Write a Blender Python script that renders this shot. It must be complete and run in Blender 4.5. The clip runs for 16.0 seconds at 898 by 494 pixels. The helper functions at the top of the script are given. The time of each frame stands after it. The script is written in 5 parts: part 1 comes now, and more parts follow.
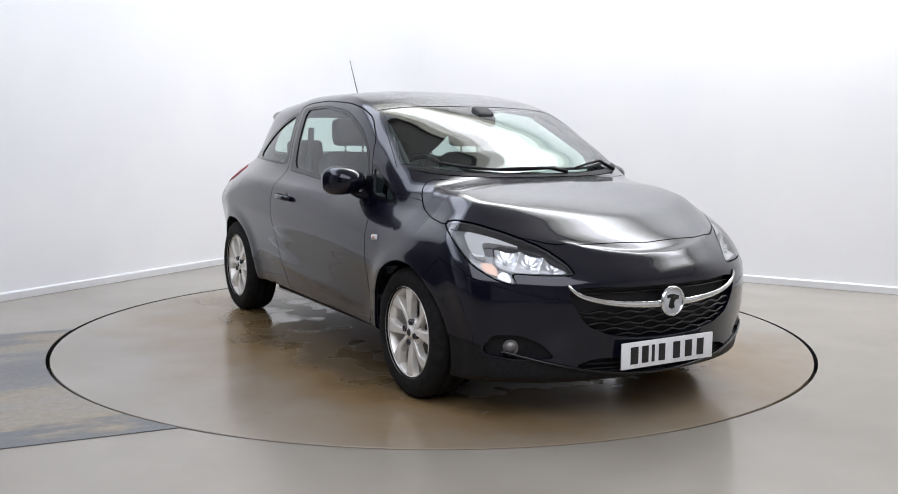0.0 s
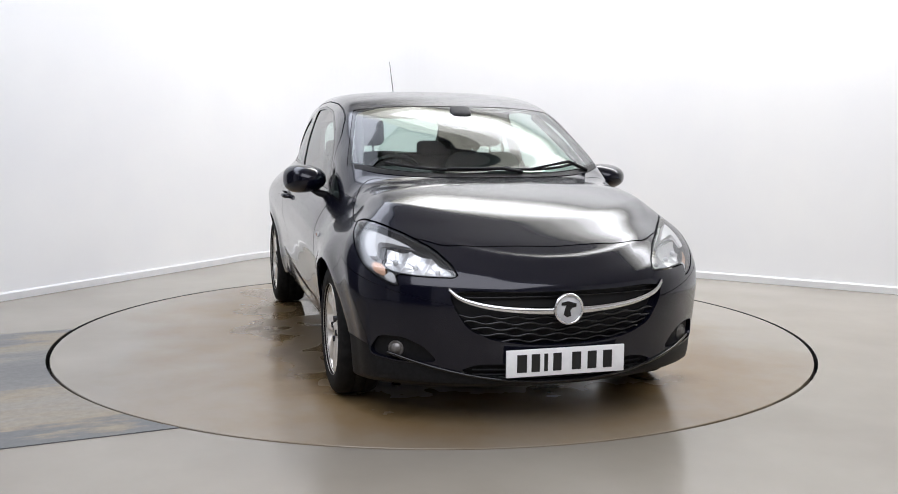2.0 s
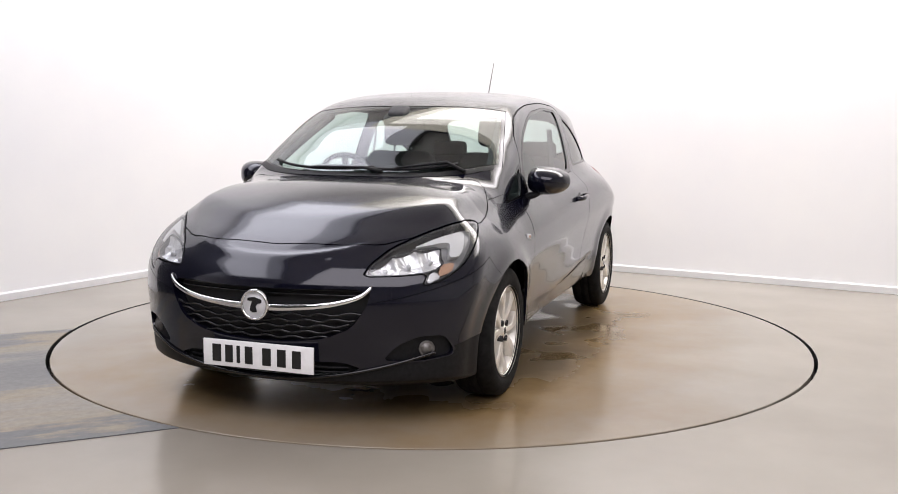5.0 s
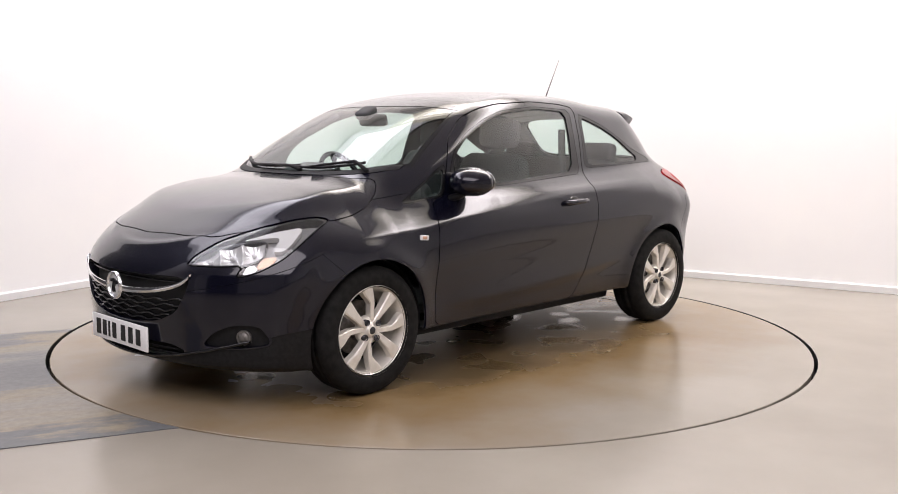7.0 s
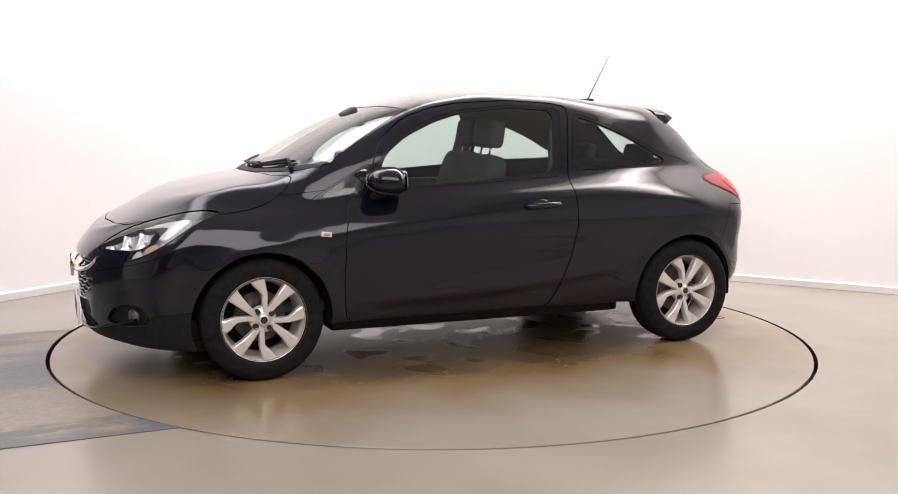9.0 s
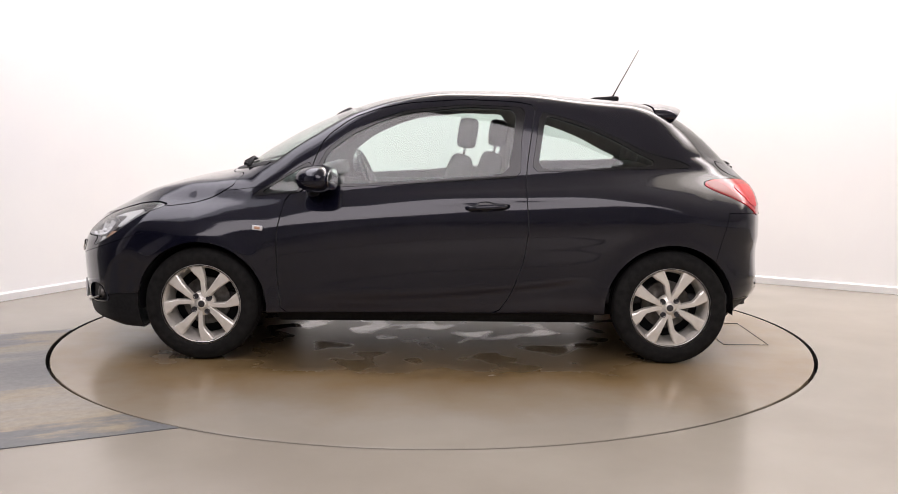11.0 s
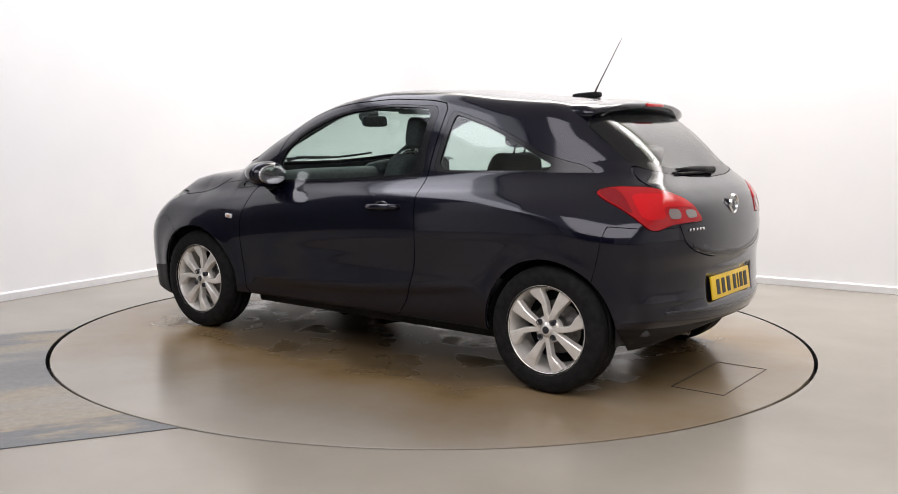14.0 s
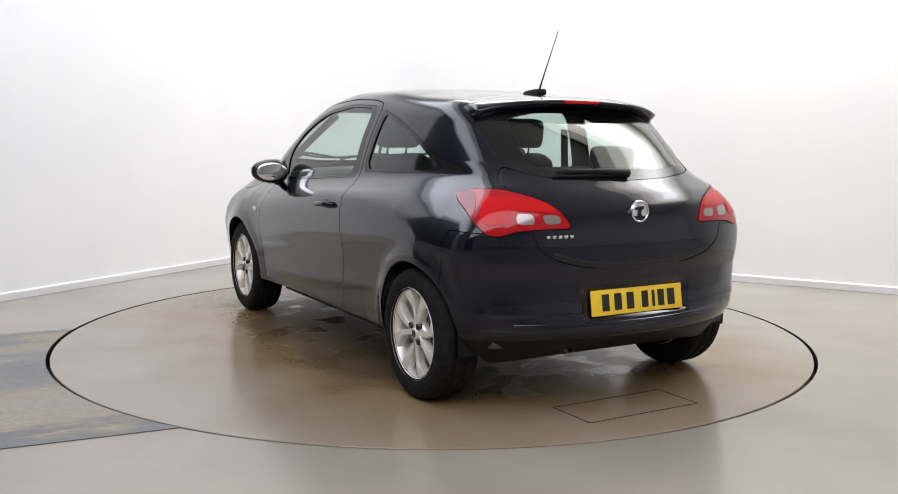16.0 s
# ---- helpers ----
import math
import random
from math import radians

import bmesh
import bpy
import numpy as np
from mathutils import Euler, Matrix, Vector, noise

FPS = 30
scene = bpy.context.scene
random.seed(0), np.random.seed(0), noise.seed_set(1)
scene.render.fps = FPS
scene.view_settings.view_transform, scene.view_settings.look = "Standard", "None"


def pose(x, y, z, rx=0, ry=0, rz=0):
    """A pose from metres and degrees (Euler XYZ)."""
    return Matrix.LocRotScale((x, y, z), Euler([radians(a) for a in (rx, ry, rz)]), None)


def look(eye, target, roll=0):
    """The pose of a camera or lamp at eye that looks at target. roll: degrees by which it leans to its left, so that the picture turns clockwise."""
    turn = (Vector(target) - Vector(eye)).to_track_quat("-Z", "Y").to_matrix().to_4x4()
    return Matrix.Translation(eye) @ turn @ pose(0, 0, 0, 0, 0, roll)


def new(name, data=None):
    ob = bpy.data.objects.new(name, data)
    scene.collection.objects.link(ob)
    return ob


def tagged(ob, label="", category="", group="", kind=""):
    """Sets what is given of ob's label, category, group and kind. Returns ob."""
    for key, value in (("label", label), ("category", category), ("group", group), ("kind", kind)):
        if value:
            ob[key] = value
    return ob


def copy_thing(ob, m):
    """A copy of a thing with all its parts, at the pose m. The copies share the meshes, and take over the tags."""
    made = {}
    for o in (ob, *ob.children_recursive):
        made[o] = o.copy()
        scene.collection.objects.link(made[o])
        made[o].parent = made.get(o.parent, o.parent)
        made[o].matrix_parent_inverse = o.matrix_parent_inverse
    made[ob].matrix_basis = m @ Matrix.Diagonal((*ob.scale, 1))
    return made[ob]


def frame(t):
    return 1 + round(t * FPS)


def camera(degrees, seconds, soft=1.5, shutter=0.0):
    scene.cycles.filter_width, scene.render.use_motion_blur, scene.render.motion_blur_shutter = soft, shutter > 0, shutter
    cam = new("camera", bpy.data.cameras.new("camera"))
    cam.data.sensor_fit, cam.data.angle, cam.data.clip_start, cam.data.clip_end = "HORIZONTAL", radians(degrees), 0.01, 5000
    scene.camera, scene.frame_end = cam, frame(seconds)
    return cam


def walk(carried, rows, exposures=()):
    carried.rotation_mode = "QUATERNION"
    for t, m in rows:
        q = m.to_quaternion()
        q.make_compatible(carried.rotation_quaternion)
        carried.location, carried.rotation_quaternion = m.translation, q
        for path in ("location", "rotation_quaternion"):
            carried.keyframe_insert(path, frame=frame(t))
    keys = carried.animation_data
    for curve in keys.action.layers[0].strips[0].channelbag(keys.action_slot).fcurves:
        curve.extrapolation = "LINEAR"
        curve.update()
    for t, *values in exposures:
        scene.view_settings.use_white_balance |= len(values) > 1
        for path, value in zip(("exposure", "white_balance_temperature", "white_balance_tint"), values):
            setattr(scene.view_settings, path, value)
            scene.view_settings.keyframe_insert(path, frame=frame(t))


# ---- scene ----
# ---- camera ----
EYE = (0.0, -5.804, 1.238)
AIM = (EYE[0] + 0.0150, EYE[1] + 0.9925, EYE[2] - 0.1220)
cam = camera(50.8, 16.0, soft=0.9)
SHOT = look(EYE, AIM, 0.42)
walk(cam, [(0.0, SHOT), (16.0, SHOT)],
     exposures=[(0.0, -0.16, 5860, 15), (2.0, -0.09, 5990, 15), (3.5, -0.03, 6160, 17), (7.0, 0.15, 6500, 22), (9.0, 0.17, 6640, 23),
                (12.5, 0.04, 6440, 20), (14.5, -0.02, 6280, 17), (16.0, -0.08, 6160, 15)])

# ---- world and lights ----
world = bpy.data.worlds.new("studio_world")
world.use_nodes = True
world.node_tree.nodes["Background"].inputs[0].default_value = (0.9, 0.95, 1.0, 1)
world.node_tree.nodes["Background"].inputs[1].default_value = 0.05
scene.world = world
CEILING = 4.3


CORNER = Vector((-1.17, 4.21, 0))
LEFT, RIGHT = Vector((-0.508, -0.861, 0)), Vector((0.861, -0.508, 0))


def room_point(u, w, z=0.0):
    """u metres along the left wall and w metres along the right wall, from their far corner."""
    return CORNER + u * LEFT + w * RIGHT + Vector((0, 0, z))


def softbox(u, w, su, sw, power, colour, tilt=0.0, drop=0.0):
    lamp = bpy.data.lights.new("softbox", "AREA")
    lamp.shape, lamp.size, lamp.size_y, lamp.energy, lamp.color = "RECTANGLE", sw, su, power, colour
    ob = new("softbox_light", lamp)
    p = room_point(u, w)
    ob.matrix_world = pose(p.x, p.y, CEILING - 0.16 - drop - math.sin(math.radians(tilt)) * su / 2, 0, 0, -30.54) @ pose(0, 0, 0, tilt)
    return ob


# light strips under the ceiling along both far walls, brightest along their middle, and an added, unseen wide tilted
# fill softbox over the camera
STRIPS = ((1.05, 4.8, 2.0, 7.4, 74, (1.0, 0.97, 0.76)), (4.9, 1.1, 6.6, 2.0, 58, (0.93, 0.965, 1.0)), (7.4, 6.2, 3.0, 6.0, 195, (1.0, 0.99, 0.98), 28.0))
CORES = ((1.02, 4.8, 1.5, 6.9, 75, (1.0, 0.98, 0.88)), (0.98, 4.8, 1.0, 6.4, 72, (1.0, 0.985, 0.96)), (0.95, 4.8, 0.5, 5.8, 47, (1.0, 0.99, 0.98)), (4.9, 1.05, 6.0, 1.3, 64, (0.95, 0.975, 1.0)))
for row in STRIPS:
    softbox(*row)
for level, row in enumerate(CORES):
    softbox(*row, drop=0.012 * (level + 1))


# ---- materials ----
def material(name, base, rough=0.5, metal=0.0, coat=0.0, spec=0.5):
    m = bpy.data.materials.new(name)
    m.use_nodes = True
    n = m.node_tree.nodes["Principled BSDF"]
    n.inputs["Base Color"].default_value = (*base, 1)
    n.inputs["Roughness"].default_value = rough
    n.inputs["Metallic"].default_value = metal
    n.inputs["Coat Weight"].default_value = coat
    n.inputs["Coat Roughness"].default_value = 0.03
    n.inputs["Specular IOR Level"].default_value = spec
    return m


def node(m, kind, **sets):
    n = m.node_tree.nodes.new(kind)
    for key, value in sets.items():
        n.inputs[key.replace("_", " ")].default_value = value
    return n


def link(m, a, out, b, into):
    m.node_tree.links.new(a.outputs[out], b.inputs[into])


def grain(m, scale, colours, bump=0.0, rough=None, detail=6.0, space="Object", dist=0.002):
    """Noise that blends the colours, and raises the surface a little."""
    n = m.node_tree.nodes["Principled BSDF"]
    co = node(m, "ShaderNodeTexCoord")
    tex = node(m, "ShaderNodeTexNoise", Scale=scale, Detail=detail)
    link(m, co, space, tex, "Vector")
    ramp = node(m, "ShaderNodeValToRGB")
    ramp.color_ramp.elements[0].position, ramp.color_ramp.elements[1].position = 0.35, 0.65
    ramp.color_ramp.elements[0].color, ramp.color_ramp.elements[1].color = (*colours[0], 1), (*colours[1], 1)
    link(m, tex, "Fac", ramp, "Fac")
    link(m, ramp, "Color", n, "Base Color")
    if rough:
        mr = node(m, "ShaderNodeMapRange", To_Min=rough[0], To_Max=rough[1])
        link(m, tex, "Fac", mr, "Value")
        link(m, mr, "Result", n, "Roughness")
    if bump:
        fine = node(m, "ShaderNodeTexNoise", Scale=scale * 9, Detail=4.0)
        link(m, co, space, fine, "Vector")
        b = node(m, "ShaderNodeBump", Strength=bump, Distance=dist)
        link(m, fine, "Fac", b, "Height")
        link(m, b, "Normal", n, "Normal")
    return m


def glass(name, tint, rough=0.0, gloss=0.08):
    """A thin pane: it lets tinted light through and mirrors by Fresnel."""
    m = bpy.data.materials.new(name)
    m.use_nodes = True
    t = m.node_tree
    t.nodes.clear()
    out = t.nodes.new("ShaderNodeOutputMaterial")
    mix = t.nodes.new("ShaderNodeMixShader")
    see = t.nodes.new("ShaderNodeBsdfTransparent")
    see.inputs[0].default_value = (*tint, 1)
    shine = t.nodes.new("ShaderNodeBsdfGlossy")
    shine.inputs["Roughness"].default_value = rough
    f = t.nodes.new("ShaderNodeLayerWeight")
    f.inputs[0].default_value = 0.5
    p = t.nodes.new("ShaderNodeMath")
    p.operation, p.inputs[1].default_value = "POWER", 4.0
    q = t.nodes.new("ShaderNodeMath")
    q.operation, q.inputs[1].default_value, q.inputs[2].default_value = "MULTIPLY_ADD", 0.9, gloss
    t.links.new(f.outputs["Facing"], p.inputs[0])
    t.links.new(p.outputs[0], q.inputs[0])
    t.links.new(q.outputs[0], mix.inputs[0])
    t.links.new(see.outputs[0], mix.inputs[1])
    t.links.new(shine.outputs[0], mix.inputs[2])
    t.links.new(mix.outputs[0], out.inputs[0])
    return m


def paint_material():
    """Dark blue-black metallic paint under clear coat, with fine flake."""
    m = material("midnight_paint", (0.004, 0.0045, 0.012), 0.27, 0.0, 0.90, 0.13)
    n = m.node_tree.nodes["Principled BSDF"]
    co = node(m, "ShaderNodeTexCoord")
    flake = node(m, "ShaderNodeTexVoronoi", Scale=2600.0)
    link(m, co, "Object", flake, "Vector")
    ramp = node(m, "ShaderNodeValToRGB")
    ramp.color_ramp.elements[0].color = (0.0012, 0.0013, 0.0040, 1)
    ramp.color_ramp.elements[1].color = (0.0042, 0.0044, 0.0125, 1)
    n.inputs["Specular Tint"].default_value = (0.84, 0.82, 1.0, 1)
    link(m, flake, "Color", ramp, "Fac")
    link(m, ramp, "Color", n, "Base Color")
    dust = node(m, "ShaderNodeTexNoise", Scale=7.0, Detail=5.0)
    link(m, co, "Object", dust, "Vector")
    mr = node(m, "ShaderNodeMapRange", To_Min=0.05, To_Max=0.10)
    link(m, dust, "Fac", mr, "Value")
    link(m, mr, "Result", n, "Coat Roughness")
    return m


PAINT = paint_material()
WET_PAINT = paint_material()
WET_PAINT.name = "wet_midnight_paint"
_co = node(WET_PAINT, "ShaderNodeTexCoord")
_drops = node(WET_PAINT, "ShaderNodeTexVoronoi", Scale=55.0, Randomness=1.0)
_ramp = node(WET_PAINT, "ShaderNodeMapRange", From_Min=0.12, From_Max=0.34, To_Min=1.0, To_Max=0.0)
_bump = node(WET_PAINT, "ShaderNodeBump", Strength=0.9, Distance=0.003)
link(WET_PAINT, _co, "Object", _drops, "Vector")
link(WET_PAINT, _drops, "Distance", _ramp, "Value")
link(WET_PAINT, _ramp, "Result", _bump, "Height")
for _slot in ("Normal", "Coat Normal"):
    link(WET_PAINT, _bump, "Normal", WET_PAINT.node_tree.nodes["Principled BSDF"], _slot)
GLOSS_BLACK = material("gloss_black_trim", (0.008, 0.008, 0.009), 0.15)
BLACK_PLASTIC = grain(material("black_plastic", (0.012, 0.012, 0.013), 0.5, spec=0.2), 60, ((0.007, 0.007, 0.008), (0.013, 0.013, 0.014)), 0.2)
INNER = grain(material("dark_interior_trim", (0.03, 0.03, 0.032), 0.7), 40, ((0.045, 0.045, 0.047), (0.07, 0.07, 0.072)), 0.2)
FABRIC = grain(material("grey_seat_fabric", (0.05, 0.05, 0.055), 0.9), 90, ((0.034, 0.034, 0.037), (0.055, 0.055, 0.058)), 0.12)
HEADLINER = grain(material("pale_headliner", (0.3, 0.3, 0.29), 0.9), 80, ((0.26, 0.26, 0.25), (0.34, 0.34, 0.33)), 0.3)
PILLAR = grain(material("grey_pillar_lining", (0.12, 0.12, 0.12), 0.8), 60, ((0.085, 0.086, 0.086), (0.12, 0.12, 0.12)), 0.2)
CHROME = material("chrome", (0.85, 0.85, 0.86), 0.08, 1.0)
ALLOY = grain(material("silver_alloy", (0.7, 0.69, 0.66), 0.30, 0.45), 25, ((0.76, 0.73, 0.67), (0.84, 0.81, 0.75)), 0.05, (0.26, 0.38))
STEEL = grain(material("brake_steel", (0.2, 0.19, 0.18), 0.45, 0.8), 30, ((0.13, 0.12, 0.11), (0.26, 0.25, 0.24)), 0.3)
RUBBER = grain(material("tyre_rubber", (0.012, 0.012, 0.012), 0.8, spec=0.15), 30, ((0.007, 0.007, 0.007), (0.015, 0.0145, 0.014)), 0.4)
WINDOW = glass("green_tinted_glass", (0.77, 0.88, 0.84), 0.02)
LENS = glass("clear_lens", (0.93, 0.94, 0.94))
REFLECTOR = material("lamp_reflector", (0.86, 0.86, 0.87), 0.24, 0.5)
LAMP_SILVER = material("lamp_silver", (0.62, 0.62, 0.63), 0.3, 0.3)
LAMP_GREY = material("lamp_bezel_silver", (0.32, 0.32, 0.325), 0.32, 0.2)
LAMP_WHITE = material("light_guide_white", (0.66, 0.66, 0.66), 0.3)
LAMP_DARK = material("lamp_dark_bezel", (0.03, 0.03, 0.034), 0.25)
AMBER = material("amber_reflector", (0.66, 0.40, 0.27), 0.2, 0.3)
RED_LENS = material("red_lens", (0.58, 0.008, 0.012), 0.12, 0.0, 0.3, 0.2)
MID_RED = material("red_outer_lens", (0.40, 0.006, 0.010), 0.12, 0.0, 0.4, 0.3)
DEEP_RED = material("deep_red_lens", (0.22, 0.003, 0.008), 0.12, 0.0, 0.35, 0.3)
SMOKE_LENS = material("smoked_clear_lens", (0.34, 0.29, 0.28), 0.16, 0.5, 1.0)
PLATE_WHITE = grain(material("white_plate", (0.75, 0.75, 0.74), 0.35), 30, ((0.88, 0.88, 0.87), (0.94, 0.94, 0.93)))
PLATE_YELLOW = grain(material("yellow_plate", (0.72, 0.46, 0.02), 0.35), 30, ((0.85, 0.55, 0.02), (0.92, 0.62, 0.03)))
INK = material("black_characters", (0.01, 0.01, 0.01), 0.4)
MIRROR = material("mirror_silver", (0.9, 0.92, 0.92), 0.02, 1.0)

# ---- mesh tools ----
def part(name, bm, mat, parent=None, label="", smooth=True):
    me = bpy.data.meshes.new(name)
    bm.to_mesh(me)
    bm.free()
    ob = new(name, me)
    for m in mat if isinstance(mat, (list, tuple)) else (mat,):
        me.materials.append(m)
    if smooth:
        me.shade_smooth()
    if parent:
        ob.parent = parent
    if label:
        ob["label"] = label
    return ob


def box(sx, sy, sz, bevel=0.0, at=(0, 0, 0), segments=2, bm=None):
    """A bevelled block round a point."""
    fresh = bmesh.new()
    bmesh.ops.create_cube(fresh, size=1.0, matrix=Matrix.Translation(at) @ Matrix.Diagonal((sx, sy, sz, 1)))
    if bevel:
        bmesh.ops.bevel(fresh, geom=list(fresh.edges), offset=bevel, segments=segments, affect="EDGES", profile=0.6)
    return merge(bm, fresh)


def merge(bm, fresh):
    if bm is None:
        return fresh
    me = bpy.data.meshes.new("scratch")
    fresh.to_mesh(me)
    fresh.free()
    bm.from_mesh(me)
    bpy.data.meshes.remove(me)
    return bm


def moved(bm, m):
    bmesh.ops.transform(bm, matrix=m, verts=bm.verts)
    return bm


def lathe(profile, steps=64, closed=False):
    """Turns a profile of (radius, y) round the y axis."""
    bm = bmesh.new()
    rings = []
    for k in range(steps):
        a = 2 * math.pi * k / steps
        rings.append([bm.verts.new((r * math.cos(a), y, r * math.sin(a))) for r, y in profile])
    n = len(profile)
    for k in range(steps):
        a, b = rings[k], rings[(k + 1) % steps]
        for i in range(n if closed else n - 1):
            j = (i + 1) % n
            bm.faces.new((a[i], a[j], b[j], b[i]))
    bmesh.ops.remove_doubles(bm, verts=bm.verts, dist=1e-5)
    bmesh.ops.recalc_face_normals(bm, faces=bm.faces)
    return bm


def tube(points, radii, sides=10, flat=1.0):
    """A round bar along points, with its radius at each point; flat squashes it in z."""
    bm = bmesh.new()
    pts = [Vector(p) for p in points]
    rings = []
    for i, p in enumerate(pts):
        d = (pts[min(i + 1, len(pts) - 1)] - pts[max(i - 1, 0)]).normalized()
        side = d.cross(Vector((0, 0, 1)))
        side = side.normalized() if side.length > 1e-4 else Vector((1, 0, 0))
        up = side.cross(d)
        r = radii[i] if isinstance(radii, (list, tuple)) else radii
        rings.append([bm.verts.new(p + r * (math.cos(2 * math.pi * k / sides) * side + flat * math.sin(2 * math.pi * k / sides) * up)) for k in range(sides)])
    for a, b in zip(rings, rings[1:]):
        for k in range(sides):
            bm.faces.new((a[k], a[(k + 1) % sides], b[(k + 1) % sides], b[k]))
    bm.faces.new(rings[0][::-1])
    bm.faces.new(rings[-1])
    bmesh.ops.recalc_face_normals(bm, faces=bm.faces)
    return bm


def curve(*pairs):
    """A smooth function through (x, value) pairs that does not overshoot."""
    xs, ys = np.array([p[0] for p in pairs], float), np.array([p[1] for p in pairs], float)
    order = np.argsort(xs)
    xs, ys = xs[order], ys[order]
    h, d = np.diff(xs), np.diff(ys) / np.diff(xs)
    m = np.zeros(len(xs))
    m[0], m[-1] = d[0], d[-1]
    for i in range(1, len(xs) - 1):
        if d[i - 1] * d[i] > 0:
            w1, w2 = 2 * h[i] + h[i - 1], h[i] + 2 * h[i - 1]
            m[i] = (w1 + w2) / (w1 / d[i - 1] + w2 / d[i])

    def f(x):
        x = np.clip(x, xs[0], xs[-1])
        i = np.clip(np.searchsorted(xs, x) - 1, 0, len(xs) - 2)
        t = (x - xs[i]) / h[i]
        return ((1 + 2 * t) * (1 - t) ** 2 * ys[i] + t * (1 - t) ** 2 * h[i] * m[i]
                + t * t * (3 - 2 * t) * ys[i + 1] + t * t * (t - 1) * h[i] * m[i + 1])
    return f


def outline(pts, rounds=2):
    """A closed outline with its corners cut round."""
    p = np.array(pts, float)
    for _ in range(rounds):
        q = np.roll(p, -1, 0)
        cut = np.minimum(0.18, 0.03 / np.maximum(np.linalg.norm(q - p, axis=1, keepdims=True), 1e-6))
        p = np.stack([p + cut * (q - p), q + cut * (p - q)], 1).reshape(-1, 2)
    return p


def inside(poly, u, v):
    """Signed distance to a closed outline, negative inside."""
    a, b = poly, np.roll(poly, -1, 0)
    best, sign = np.full(len(u), 1e9), np.ones(len(u))
    for (ax, ay), (bx, by) in zip(a, b):
        ex, ey = bx - ax, by - ay
        wx, wy = u - ax, v - ay
        t = np.clip((wx * ex + wy * ey) / (ex * ex + ey * ey + 1e-12), 0, 1)
        best = np.minimum(best, (wx - t * ex) ** 2 + (wy - t * ey) ** 2)
        c1, c2, c3 = v >= ay, v < by, ex * wy > ey * wx
        sign[(c1 & c2 & c3) | (~c1 & ~c2 & ~c3)] *= -1
    return sign * np.sqrt(best)


# ---- the car's outer form (x ahead, y to its left, z up; metres) ----
def smax(a, b, k):
    h = np.maximum(k - np.abs(a - b), 0) / k
    return np.maximum(a, b) + h * h * k / 4


WIDTH = curve((2.12, 0.80), (1.75, 0.828), (1.5, 0.848), (1.25, 0.864), (0.9, 0.862), (0.4, 0.866), (-0.5, 0.868), (-1.0, 0.870),
              (-1.3, 0.868), (-1.55, 0.842), (-1.75, 0.80), (-2.0, 0.74))
BELT = curve((1.8, 0.87), (1.0, 0.885), (0.72, 0.918), (0.15, 0.967), (-0.45, 1.005), (-1.0, 1.035), (-1.4, 1.05), (-1.9, 1.05))
SHOULDER = curve((-0.8, -0.085), (-0.72, -0.062), (-0.62, -0.047), (-0.5, -0.036), (-0.4, -0.019), (-0.28, 0.0), (-0.2, -0.003),
                 (-0.13, -0.024), (-0.07, -0.062), (-0.02, -0.098), (0.03, -0.115), (0.3, -0.14))
TAPER = curve((1.3, -0.085), (1.0, -0.05), (0.75, -0.022), (0.3, -0.004), (-0.3, 0.0), (-0.7, -0.012), (-1.0, -0.042), (-1.37, -0.115), (-1.6, -0.18), (-1.9, -0.26))
TOP = curve((2.3, 0.55), (2.1, 0.66), (1.93, 0.764), (1.75, 0.857), (1.55, 0.931), (1.35, 0.982), (1.21, 1.007), (1.17, 1.018), (0.95, 1.150),
            (0.77, 1.252), (0.59, 1.334), (0.42, 1.391), (0.24, 1.436), (-0.1, 1.474), (-0.45, 1.470), (-0.80, 1.438), (-1.15, 1.413), (-1.45, 1.385), (-1.9, 1.30))
CROWN = curve((2.2, 0.16), (1.95, 0.11), (1.75, 0.065), (1.4, 0.055), (1.2, 0.075), (1.0, 0.15), (0.7, 0.15), (0.4, 0.10), (0.1, 0.075), (-0.6, 0.07), (-1.5, 0.10))
NOSE = curve((0.05, 1.86), (0.17, 1.99), (0.205, 2.06), (0.24, 2.07), (0.32, 2.077), (0.42, 2.09), (0.52, 2.095), (0.60, 2.085), (0.65, 2.06), (0.70, 2.02), (0.76, 1.95), (0.85, 1.80), (1.2, 1.4))
TAIL = curve((0.05, -1.70), (0.20, -1.765), (0.27, -1.82), (0.33, -1.864), (0.38, -1.878), (0.42, -1.868), (0.45, -1.856), (0.52, -1.848), (0.60, -1.846), (0.68, -1.856),
             (0.75, -1.856), (0.82, -1.848), (0.89, -1.828), (0.96, -1.782), (1.03, -1.708), (1.2, -1.540), (1.30, -1.438), (1.36, -1.385), (1.5, -1.27))
CREASE = curve((1.0, 0.66), (1.3, 0.642), (1.58, 0.602), (1.80, 0.505), (1.92, 0.34), (2.0, 0.24))
ARCH = 0.348


